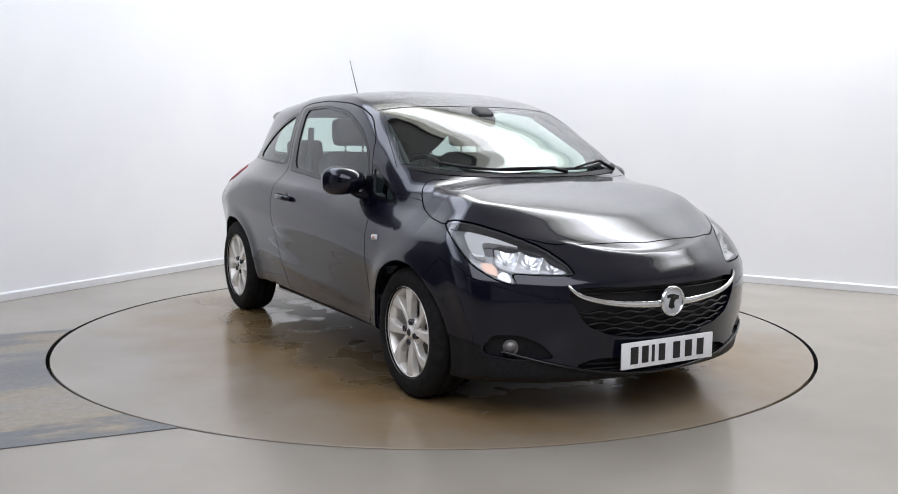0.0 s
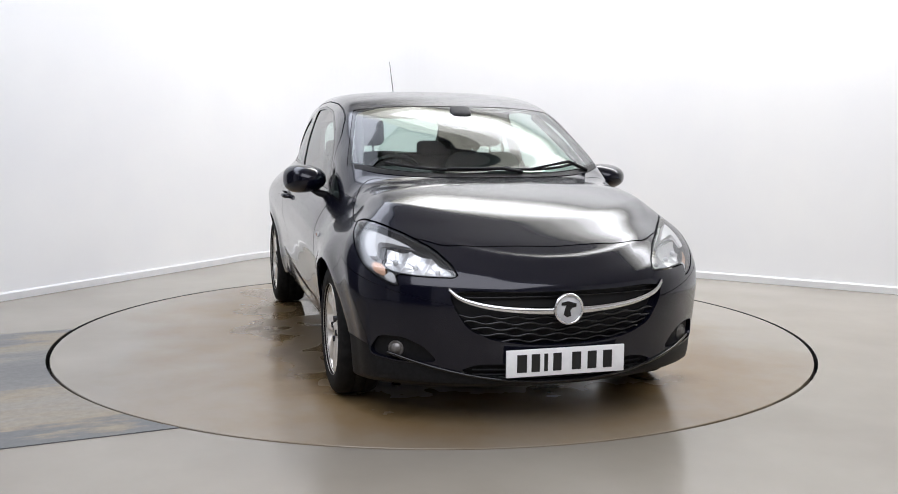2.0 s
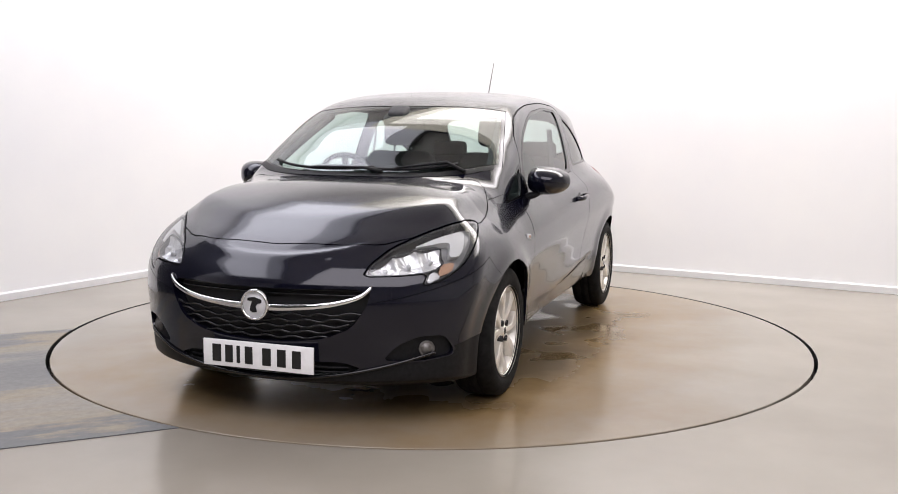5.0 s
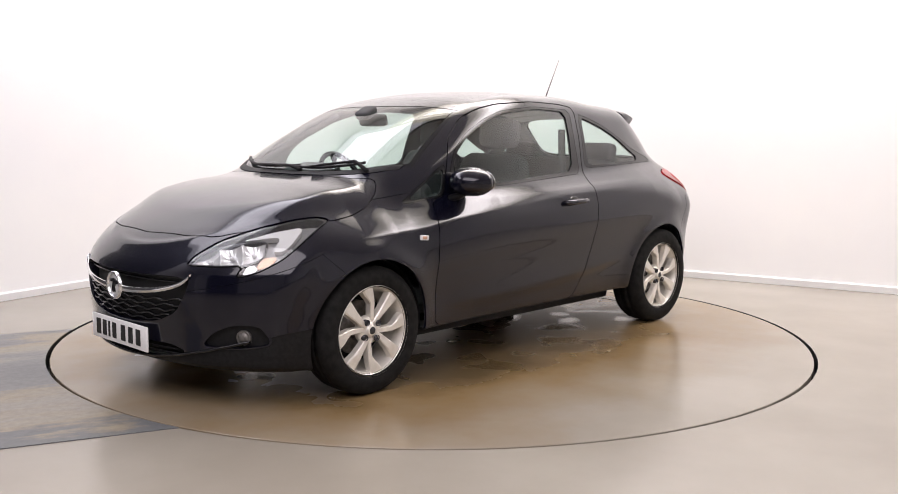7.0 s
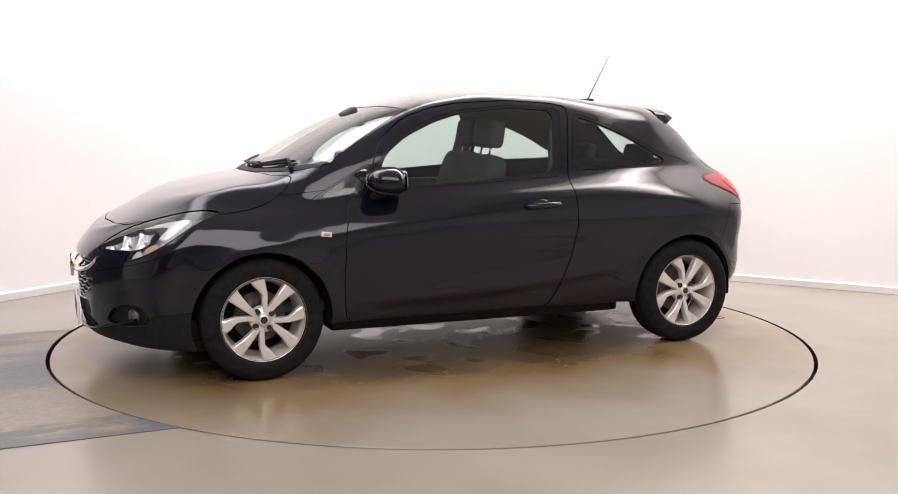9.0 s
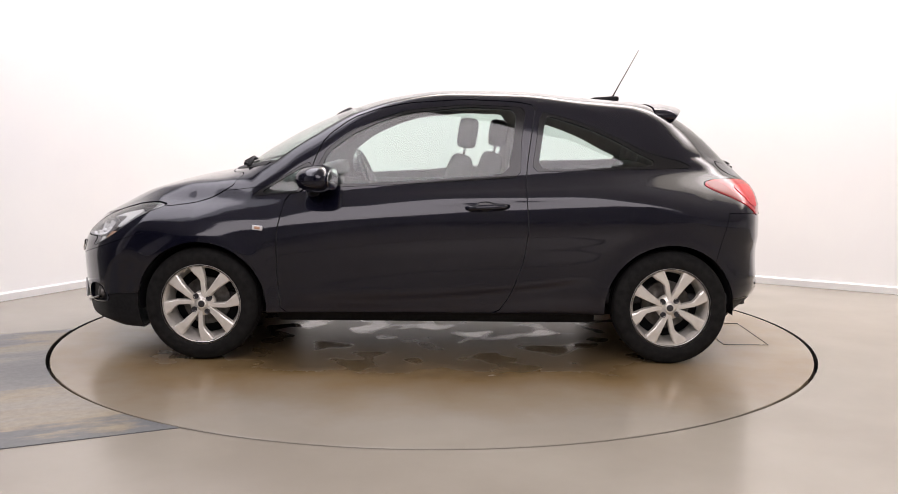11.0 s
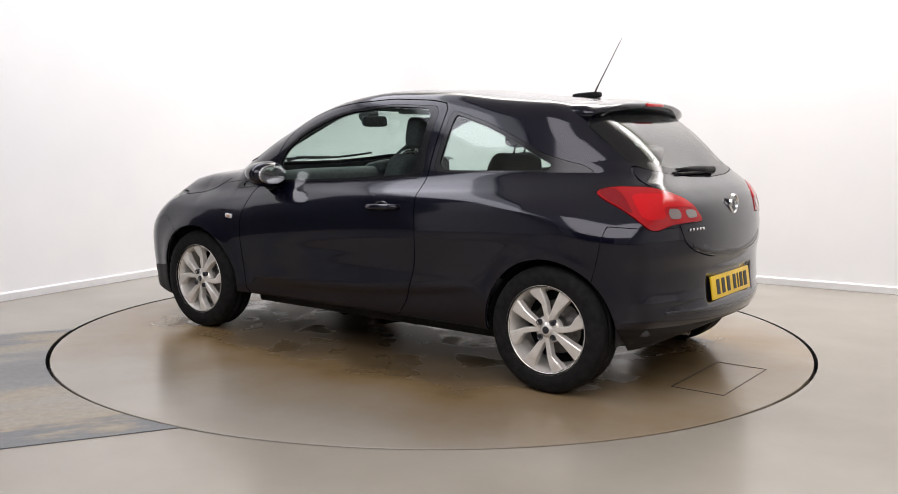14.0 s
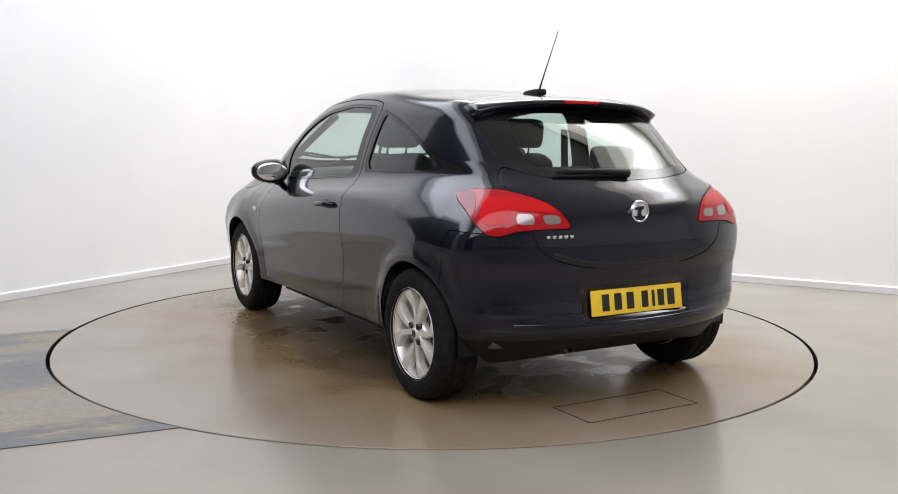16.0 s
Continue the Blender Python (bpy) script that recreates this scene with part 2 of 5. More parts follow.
def side_y(x, z):
    low = WIDTH(x) + SHOULDER(z - BELT(x))
    for wx in (1.255, -1.255):
        r = np.hypot(x - wx, z - 0.30)
        low = low + 0.014 * np.exp(-((r - ARCH) / 0.06) ** 2)
    # the crease that runs back to the tail lamp, and the scoop low on the door
    low = low - 0.010 * np.exp(-((z - 0.60) / 0.16) ** 2) * np.exp(-((x - 0.1) / 0.8) ** 2)
    line = 0.895 - 0.045 * x
    run = np.clip((0.35 - x) / 0.5, 0, 1) * np.clip((x + 1.62) / 0.15, 0, 1)
    d = z - line
    low = low + run * np.where(d > 0, 0.014 * np.exp(-(d / 0.020) ** 2), 0.014 * np.exp(-(d / 0.05) ** 2))
    blade = 0.345 + 0.10 * np.clip((0.55 - x) / 1.3, 0, 1) ** 2
    low = low - 0.013 / (1 + np.exp((z - blade) / 0.010)) * np.clip((0.80 - x) / 0.25, 0, 1) * np.clip((x + 0.92) / 0.25, 0, 1)
    h = z - 1.0
    glass_y = 0.758 + TAPER(x) - 0.26 * h - 0.22 * h * np.abs(h)
    glass_y = glass_y + 0.95 * 0.010 * np.logaddexp(0, (BELT(x) - 0.012 - z) / 0.010)
    k = 0.026 + 0.026 * np.clip((0.2 - x) / 0.6, 0, 1) + 0.08 * np.clip((-1.12 - x) / 0.35, 0, 1)
    d = np.maximum(k - np.abs(low - glass_y), 0) / k
    return np.minimum(low, glass_y) - d * d * k / 4


def form(p):
    """Signed distance, about, to the car's skin."""
    x, y, z = p[:, 0], np.abs(p[:, 1]), p[:, 2]
    yy = y / 0.72
    zt = TOP(x) - CROWN(x) * (0.35 * yy ** 2 + 0.65 * yy ** 4)
    slope = (TOP(x + 0.01) - TOP(x - 0.01)) / 0.02
    top = (z - zt) / np.sqrt(1 + slope ** 2)
    # hood: two soft creases that run to the badge
    off = y - CREASE(x)
    crease = np.where(off > 0, np.exp(-(off / 0.028) ** 2), np.exp(-(off / 0.14) ** 2)) * np.clip((x - 1.15) / 0.45, 0, 1) * np.clip((1.96 - x) / 0.12, 0, 1)
    top = top - 0.009 * crease
    side = y - side_y(x, z)
    front = (x - (NOSE(z) - 0.30 * y ** 2 - 0.36 * y ** 4)) * 0.93
    # the plate's recess in the rear bumper
    well = 1 / ((1 + np.exp((y - 0.30) / 0.006)) * (1 + np.exp((np.abs(z - 0.497) - 0.068) / 0.005)))
    sl = (TAIL(z + 0.01) - TAIL(z - 0.01)) / 0.02
    rear = ((TAIL(z) + 0.014 * well + (0.155 + 0.20 * np.clip((0.46 - z) / 0.2, 0, 1)) * y ** 2 + 0.19 * y ** 4) - x) / np.sqrt(1 + sl ** 2)
    edge = np.where(x > 1.1, 0.10, 0.072)
    f = smax(top, side, edge)
    f = smax(f, front, 0.05)
    f = smax(f, rear, 0.075 + 0.12 * np.clip((z - 1.0) / 0.1, 0, 1))
    # the smile-shaped fold under the bonnet's front edge
    fold = z - (0.714 + 0.30 * y ** 2)
    f = f - 0.008 * np.where(fold > 0, np.exp(-(fold / 0.010) ** 2), np.exp(-(fold / 0.030) ** 2)) * np.clip((0.47 - y) / 0.10, 0, 1) * np.clip((x - 1.75) / 0.1, 0, 1)
    return smax(f, FLOOR(x) - z, 0.02)


FLOOR = curve((2.2, 0.165), (1.9, 0.165), (1.6, 0.165), (1.3, 0.20), (0.9, 0.252), (-0.9, 0.252), (-1.45, 0.20), (-1.6, 0.215), (-1.75, 0.275), (-1.9, 0.345), (-2.0, 0.36))


def gradient(p):
    e = 1e-4
    g = np.stack([(form(p + d) - form(p - d)) / (2 * e) for d in np.eye(3) * e], 1)
    return g


def shell(step):
    """One half of the car's skin as triangles: vertices, normals, faces."""
    gx, gy, gz = np.arange(-2.02, 2.22, step), np.arange(-1.5 * step, 0.95, step), np.arange(0.10, 1.53, step)
    grid = np.stack(np.meshgrid(gx, gy, gz, indexing="ij"), -1)
    n = grid.shape[:3]
    f = form(grid.reshape(-1, 3)).reshape(n)
    s = f < 0
    c = np.zeros(tuple(k - 1 for k in n), int)
    for i in (0, 1):
        for j in (0, 1):
            for k in (0, 1):
                c += s[i:n[0] - 1 + i, j:n[1] - 1 + j, k:n[2] - 1 + k]
    live = (c > 0) & (c < 8)
    ids = np.full(live.shape, -1)
    ids[live] = np.arange(live.sum())
    v = grid[:-1, :-1, :-1][live] + step / 2
    for _ in range(5):
        g = gradient(v)
        v = v - np.clip(form(v)[:, None] * g / np.maximum((g * g).sum(1, keepdims=True), 0.2), -step, step)
    quads = []
    for ax in range(3):
        lo = [slice(1, -1)] * 3
        a, b = lo.copy(), lo.copy()
        a[ax], b[ax] = slice(0, -1), slice(1, None)
        cross = s[tuple(a)] != s[tuple(b)]
        ijk = np.argwhere(cross) + np.array([0 if q == ax else 1 for q in range(3)])
        flip = s[tuple(a)][cross]
        u, w = (ax + 1) % 3, (ax + 2) % 3
        du, dw = np.eye(3, dtype=int)[u], np.eye(3, dtype=int)[w]
        ring = np.stack([ids[tuple((ijk - q).T)] for q in (du + dw, dw, 0 * du, du)], 1)
        quads.append(np.where(flip[:, None], ring, ring[:, ::-1]))
    q = np.concatenate(quads)
    q = q[(q >= 0).all(1)]
    faces = np.concatenate([q[:, [0, 1, 2]], q[:, [0, 2, 3]]])
    g = gradient(v)
    normals = g / np.maximum(np.linalg.norm(g, axis=1, keepdims=True), 1e-9)
    return v, normals, faces


def keep(mesh, phi):
    """The part of a mesh where phi, given at its vertices, is below zero."""
    v, nrm, f = mesh
    neg = phi < 0
    count = neg[f].sum(1)
    whole = f[count == 3]
    out_v, out_n, out_f = [v], [nrm], [whole]
    base = len(v)
    for many in (1, 2):
        t = f[count == many]
        if not len(t):
            continue
        odd = neg[t] if many == 1 else ~neg[t]
        first = odd.argmax(1)
        idx = (first[:, None] + np.arange(3)) % 3
        t = np.take_along_axis(t, idx, 1)
        a, b, c = t.T
        ta = (phi[a] / (phi[a] - phi[b]))[:, None]
        tb = (phi[a] / (phi[a] - phi[c]))[:, None]
        pb, pc = v[a] + ta * (v[b] - v[a]), v[a] + tb * (v[c] - v[a])
        nb, nc = nrm[a] + ta * (nrm[b] - nrm[a]), nrm[a] + tb * (nrm[c] - nrm[a])
        m = len(t)
        ib, ic = base + np.arange(m), base + m + np.arange(m)
        base += 2 * m
        out_v += [pb, pc]
        out_n += [nb, nc]
        if many == 1:
            out_f.append(np.stack([a, ib, ic], 1))
        else:
            out_f += [np.stack([ib, b, c], 1), np.stack([ib, c, ic], 1)]
    v, nrm, f = np.concatenate(out_v), np.concatenate(out_n), np.concatenate(out_f)
    key = np.round(v * 1e5).astype(np.int64)
    used = np.unique(f)
    key = key[used]
    _, first, inv = np.unique(key, axis=0, return_index=True, return_inverse=True)
    remap = np.zeros(len(v), int)
    remap[used] = inv.ravel()
    f = remap[f]
    f = f[(f[:, 0] != f[:, 1]) & (f[:, 1] != f[:, 2]) & (f[:, 0] != f[:, 2])]
    nrm = nrm[used][first]
    return v[used][first], nrm / np.maximum(np.linalg.norm(nrm, axis=1, keepdims=True), 1e-9), f


def take(mesh, field, gap=0.002):
    """Cuts a panel out: the panel, and the rest, with a joint between them."""
    phi = field(mesh[0])
    return keep(mesh, phi + gap), keep(mesh, gap - phi)


def joined(a, b):
    return np.concatenate([a[0], b[0]]), np.concatenate([a[1], b[1]]), np.concatenate([a[2], b[2] + len(a[0])])


def both(mesh):
    """A mesh with its mirror image."""
    v, n, f = mesh
    flip = np.array([1, -1, 1])
    return np.concatenate([v, v * flip]), np.concatenate([n, n * flip]), np.concatenate([f, f[:, ::-1] + len(v)])


def mirrored(mesh):
    v, n, f = mesh
    flip = np.array([1, -1, 1])
    return v * flip, n * flip, f[:, ::-1]


def panel(name, mesh, mat, parent, label="", depth=0.012, sink=0.0, centre_seam=True):
    """A skin panel as an object: its edges turn inwards by depth."""
    v, n, f = mesh
    if sink:
        v = v - sink * n
    if depth:
        e = np.concatenate([f[:, [0, 1]], f[:, [1, 2]], f[:, [2, 0]]])
        key = np.sort(e, 1)
        _, first, cnt = np.unique(key, axis=0, return_index=True, return_counts=True)
        rim = e[first[cnt == 1]]
        if centre_seam:
            rim = rim[~((np.abs(v[rim[:, 0], 1]) < 1e-3) & (np.abs(v[rim[:, 1], 1]) < 1e-3))]
        a, b = rim.T
        along = v[b] - v[a]
        out = np.cross(along, n[a])
        out = out / np.maximum(np.linalg.norm(out, axis=1, keepdims=True), 1e-9)
        k = len(v)
        m = len(rim)
        v = np.concatenate([v, v[a], v[b], v[a] - depth * n[a], v[b] - depth * n[b]])
        n = np.concatenate([n, out, out, out, out])
        i = np.arange(m) + k
        f = np.concatenate([f, np.stack([i + m, i, i + 2 * m], 1), np.stack([i + m, i + 2 * m, i + 3 * m], 1)])
    me = bpy.data.meshes.new(name)
    me.from_pydata(v.tolist(), [], f.tolist())
    me.materials.append(mat)
    me.shade_smooth()
    me.normals_split_custom_set_from_vertices(n.tolist())
    ob = new(name, me)
    ob.parent = parent
    if label:
        ob["label"] = label
    return ob

# ---- the room ----
SPAN = (13.0, 12.5)
COVE = 1.2


GATE = (4.7, 7.4)      # the dark drive-in opening's wall, along the left side
BAY = (1.4, 4.6)       # the dark bay behind the camera


def wall_path(inset=0.0):
    """The white walls' foot, with a coved far corner."""
    pts = [room_point(GATE[0], inset)]
    r = COVE - inset
    for k in range(41):
        a = math.pi / 2 * k / 40
        pts.append(room_point(COVE - r * math.sin(a), COVE - r * math.cos(a)))
    pts.append(room_point(inset, SPAN[1] - inset))
    pts.append(room_point(SPAN[0] - inset, SPAN[1] - inset))
    pts.append(room_point(SPAN[0] - inset, BAY[1]))
    return pts


def near_path(inset=0.0):
    return [room_point(SPAN[0] - inset, BAY[0]), room_point(SPAN[0] - inset, inset), room_point(GATE[1], inset)]


def gate_path(inset=0.0):
    return [room_point(GATE[1], inset), room_point(GATE[0], inset)]


def bay_path(inset=0.0):
    return [room_point(SPAN[0] - inset, BAY[1]), room_point(SPAN[0] - inset, BAY[0])]


def ribbon(paths, close=False):
    """Faces between successive paths of equal length."""
    bm = bmesh.new()
    rows = [[bm.verts.new(p) for p in path] for path in paths]
    for a, b in zip(rows, rows[1:]):
        for i in range(len(a) - (0 if close else 1)):
            j = (i + 1) % len(a)
            bm.faces.new((a[i], a[j], b[j], b[i]))
    bmesh.ops.recalc_face_normals(bm, faces=bm.faces)
    return bm


WALL = grain(material("white_wall_paint", (0.86, 0.86, 0.86), 0.7), 1.3, ((0.85, 0.85, 0.855), (0.88, 0.878, 0.87)), 0.06)
TRIM = material("white_trunking", (0.74, 0.74, 0.74), 0.5)
DARK_WALL = grain(material("dark_wall_paint", (0.03, 0.03, 0.033), 0.8), 1.5, ((0.025, 0.025, 0.028), (0.04, 0.04, 0.042)), 0.06)
CEIL = material("ceiling_paint", (0.75, 0.75, 0.75), 0.9)


def floor_material(name, wet=False):
    """Grey-brown resin floor, worn and slightly glossy; wet on the turntable under the car, with shade there in its
    tint.
    """
    m = material(name, (0.33, 0.29, 0.25), 0.35)
    n = m.node_tree.nodes["Principled BSDF"]
    co = node(m, "ShaderNodeTexCoord")
    big = node(m, "ShaderNodeTexNoise", Scale=0.9, Detail=5.0)
    fine = node(m, "ShaderNodeTexNoise", Scale=9.0, Detail=8.0, Roughness=0.7)
    for t in (big, fine):
        link(m, co, "Object", t, "Vector")
    ramp = node(m, "ShaderNodeValToRGB")
    e = ramp.color_ramp.elements
    e[0].position, e[1].position = 0.35, 0.7
    e[0].color, e[1].color = (0.285, 0.257, 0.212, 1), (0.345, 0.318, 0.270, 1)
    link(m, big, "Fac", ramp, "Fac")
    soil = node(m, "ShaderNodeMix")
    soil.data_type, soil.blend_type = "RGBA", "MULTIPLY"
    soil.inputs["Factor"].default_value = 0.10
    grit = node(m, "ShaderNodeValToRGB")
    grit.color_ramp.elements[0].position, grit.color_ramp.elements[1].position = 0.15, 0.85
    grit.color_ramp.elements[0].color = (0.72, 0.70, 0.66, 1)
    link(m, fine, "Fac", grit, "Fac")
    m.node_tree.links.new(ramp.outputs[0], soil.inputs[6])
    m.node_tree.links.new(grit.outputs[0], soil.inputs[7])
    colour = soil.outputs[2]
    rough = node(m, "ShaderNodeMapRange", To_Min=0.17, To_Max=0.25)
    link(m, big, "Fac", rough, "Value")
    rough_out = rough.outputs["Result"]
    if wet:
        # a wet, muddy patch with a ragged edge where the car stands
        sep = node(m, "ShaderNodeSeparateXYZ")
        link(m, co, "Object", sep, "Vector")

        def maths(op, a, b=None):
            q = m.node_tree.nodes.new("ShaderNodeMath")
            q.operation = op
            for i, s in enumerate((a, b)):
                if s is None:
                    continue
                if isinstance(s, (int, float)):
                    q.inputs[i].default_value = s
                else:
                    m.node_tree.links.new(s, q.inputs[i])
            return q.outputs[0]
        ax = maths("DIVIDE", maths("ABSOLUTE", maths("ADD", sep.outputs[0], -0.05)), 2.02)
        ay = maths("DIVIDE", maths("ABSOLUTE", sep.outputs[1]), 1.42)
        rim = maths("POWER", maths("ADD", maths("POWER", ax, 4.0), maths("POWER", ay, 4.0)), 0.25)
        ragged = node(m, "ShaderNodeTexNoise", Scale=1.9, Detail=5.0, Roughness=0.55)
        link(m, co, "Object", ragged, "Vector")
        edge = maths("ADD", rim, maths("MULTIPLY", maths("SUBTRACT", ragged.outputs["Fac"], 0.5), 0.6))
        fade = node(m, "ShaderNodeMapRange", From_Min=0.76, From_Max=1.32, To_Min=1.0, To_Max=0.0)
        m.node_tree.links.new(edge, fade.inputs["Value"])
        # the dark core tint puts the car's shade into the wet floor's colour
        wet_shade_core = node(m, "ShaderNodeMapRange", From_Min=0.60, From_Max=0.80, To_Min=1.0, To_Max=0.0)
        m.node_tree.links.new(edge, wet_shade_core.inputs["Value"])
        for mask, tint, amount in ((fade, (0.78, 0.57, 0.31, 1), 1.0), (wet_shade_core, (0.38, 0.39, 0.42, 1), 0.95)):
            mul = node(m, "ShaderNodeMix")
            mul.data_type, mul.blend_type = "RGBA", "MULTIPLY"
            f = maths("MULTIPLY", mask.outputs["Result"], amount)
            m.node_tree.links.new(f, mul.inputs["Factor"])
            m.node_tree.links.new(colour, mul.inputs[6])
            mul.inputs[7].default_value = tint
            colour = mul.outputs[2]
        # puddles lie in the muddy film under the car
        pools = node(m, "ShaderNodeTexNoise", Scale=3.6, Detail=1.5, Roughness=0.5)
        link(m, co, "Object", pools, "Vector")
        pool = node(m, "ShaderNodeMapRange", From_Min=0.52, From_Max=0.64, To_Min=1.7, To_Max=0.35)
        link(m, pools, "Fac", pool, "Value")
        film = maths("ADD", 1.0, maths("MULTIPLY", wet_shade_core.outputs["Result"], maths("SUBTRACT", pool.outputs["Result"], 1.0)))
        rough_out = maths("MULTIPLY", rough_out, film)
    m.node_tree.links.new(colour, n.inputs["Base Color"])
    m.node_tree.links.new(rough_out, n.inputs["Roughness"])
    b = node(m, "ShaderNodeBump", Strength=0.05, Distance=0.002)
    link(m, big, "Fac", b, "Height")
    link(m, b, "Normal", n, "Normal")
    return m


FLOOR_PAINT = floor_material("resin_floor")
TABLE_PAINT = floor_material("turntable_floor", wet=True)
RING = 2.228


def build_room():
    for path, mat, name, label in ((wall_path, WALL, "wall_studio", "plain white painted studio wall with a coved corner"),
                                   (near_path, WALL, "wall_near", "plain white painted studio wall"),
                                   (gate_path, DARK_WALL, "wall_gate", "plain dark wall at the drive-in side"),
                                   (bay_path, DARK_WALL, "wall_bay", "plain dark wall behind the camera")):
        foot, outer = path(), path(-0.15)
        up = Vector((0, 0, CEILING))
        walls = part(name, ribbon([foot, [p + up for p in foot], [p + up for p in outer], outer, foot]), mat, smooth=False)
        tagged(walls, label, "wall", kind="structure")
    foot = wall_path() + near_path()[1:2]
    # trunking along the foot of the walls: a flat band with a rounded top edge
    a = [wall_path(d) for d in (0.0, 0.022, 0.022, 0.014, 0.0)]
    h = (0.0, 0.0, 0.05, 0.058, 0.060)
    rows = [[p + Vector((0, 0, z + 0.002)) for p in path] for path, z in zip(a, h)]
    tagged(part("baseboard", ribbon(rows), TRIM, smooth=False), "low white baseboard trunking along the wall", "baseboard", kind="structure")
    top = bmesh.new()
    top.faces.new([top.verts.new(p + Vector((0, 0, CEILING))) for p in foot])
    tagged(part("ceiling", top, CEIL, smooth=False), "plain pale ceiling above the studio", "ceiling", kind="structure")
    # floor with the round pit for the turntable
    steps = 256
    bm = bmesh.new()
    R = RING + 0.010
    inner = [(R * math.cos(2 * math.pi * k / steps), R * math.sin(2 * math.pi * k / steps)) for k in range(steps)]
    up = [bm.verts.new((x, y, 0.0)) for x, y in inner]
    out = [bm.verts.new((14 * x / R, 14 * y / R, 0.0)) for x, y in inner]
    for k in range(steps):
        j = (k + 1) % steps
        bm.faces.new((up[k], out[k], out[j], up[j]))
    bmesh.ops.recalc_face_normals(bm, faces=bm.faces)
    tagged(part("floor", bm, FLOOR_PAINT, smooth=False), "worn grey-brown resin studio floor", "floor", kind="structure")
    bm = bmesh.new()
    low = [bm.verts.new((x, y, -0.09)) for x, y in inner]
    up = [bm.verts.new((x, y, -0.001)) for x, y in inner]
    for k in range(steps):
        bm.faces.new((low[k], up[k], up[(k + 1) % steps], low[(k + 1) % steps]))
    bm.faces.new(low[::-1])
    tagged(part("turntable_pit", bm, BLACK_PLASTIC, smooth=False), "dark pit in the floor round the turntable", "pit", kind="structure")


def build_lamps():
    frame_mat = material("softbox_frame", (0.05, 0.05, 0.05), 0.5)
    for i, (u, w, su, sw, power, colour, *lean) in enumerate(STRIPS):
        lamp = part("ceiling_softbox", box(sw + 0.1, su + 0.1, 0.12, 0.01), frame_mat, smooth=False)
        p = room_point(u, w)
        tilt = lean[0] if lean else 0.0
        lamp.matrix_basis = pose(p.x, p.y, CEILING - 0.16 - math.sin(math.radians(tilt)) * su / 2, 0, 0, -30.54) @ pose(0, 0, 0, tilt) @ Matrix.Translation((0, 0, 0.08))
        tagged(lamp, "wide tilted fill softbox, added out of view under the ceiling" if i == 2 else "long softbox strip under the ceiling along the wall", "lamp")


def worn_patch():
    """The strip of bare, grey-streaked floor that runs off beside the turntable."""
    m = material("worn_floor_patch", (0.3, 0.27, 0.22), 0.4)
    n = m.node_tree.nodes["Principled BSDF"]
    co = node(m, "ShaderNodeTexCoord")
    # s runs across the strip, from one straight edge (0) to the other (1)
    stretch = node(m, "ShaderNodeMapping")
    stretch.inputs["Scale"].default_value = (0.45, 1.6, 1.0)
    turn = node(m, "ShaderNodeMapping")
    turn.inputs["Rotation"].default_value = (0, 0, -math.radians(23.5))
    link(m, co, "Object", turn, "Vector")
    link(m, turn, "Vector", stretch, "Vector")
    sep = node(m, "ShaderNodeSeparateXYZ")
    link(m, turn, "Vector", sep, "Vector")
    across = node(m, "ShaderNodeMapRange", From_Min=-1.382, From_Max=0.867)
    link(m, sep, "Y", across, "Value")
    a = node(m, "ShaderNodeTexNoise", Scale=1.9, Detail=9.0, Roughness=0.62)
    link(m, stretch, "Vector", a, "Vector")
    wander = node(m, "ShaderNodeMath")
    wander.operation, wander.inputs[1].default_value, wander.inputs[2].default_value = "MULTIPLY_ADD", 0.80, -0.40
    link(m, a, "Fac", wander, 0)
    add = node(m, "ShaderNodeMath")
    add.operation = "ADD"
    link(m, across, "Result", add, 0)
    link(m, wander, "Value", add, 1)
    ramp = node(m, "ShaderNodeValToRGB")
    e = ramp.color_ramp.elements
    grey, blue, tan, sand = (0.185, 0.185, 0.180, 1), (0.130, 0.134, 0.138, 1), (0.285, 0.238, 0.165, 1), (0.27, 0.25, 0.215, 1)
    e[0].position, e[1].position = 0.0, 1.0
    e[0].color, e[1].color = blue, blue
    for at, colour in ((0.03, blue), (0.09, tan), (0.24, sand), (0.36, tan), (0.42, grey), (0.55, (0.15, 0.152, 0.15, 1)), (0.70, grey), (0.77, sand), (0.88, tan), (0.94, grey)):
        e.new(at).color = colour
    link(m, add, "Value", ramp, "Fac")
    grit = node(m, "ShaderNodeTexNoise", Scale=26.0, Detail=6.0, Roughness=0.7)
    link(m, turn, "Vector", grit, "Vector")
    tone = node(m, "ShaderNodeMapRange", From_Min=0.3, From_Max=0.7, To_Min=0.8, To_Max=1.15)
    link(m, grit, "Fac", tone, "Value")
    mul = node(m, "ShaderNodeMix")
    mul.data_type, mul.blend_type = "RGBA", "MULTIPLY"
    mul.inputs["Factor"].default_value = 1.0
    m.node_tree.links.new(ramp.outputs[0], mul.inputs[6])
    m.node_tree.links.new(tone.outputs[0], mul.inputs[7])
    m.node_tree.links.new(mul.outputs[2], n.inputs["Base Color"])
    return m


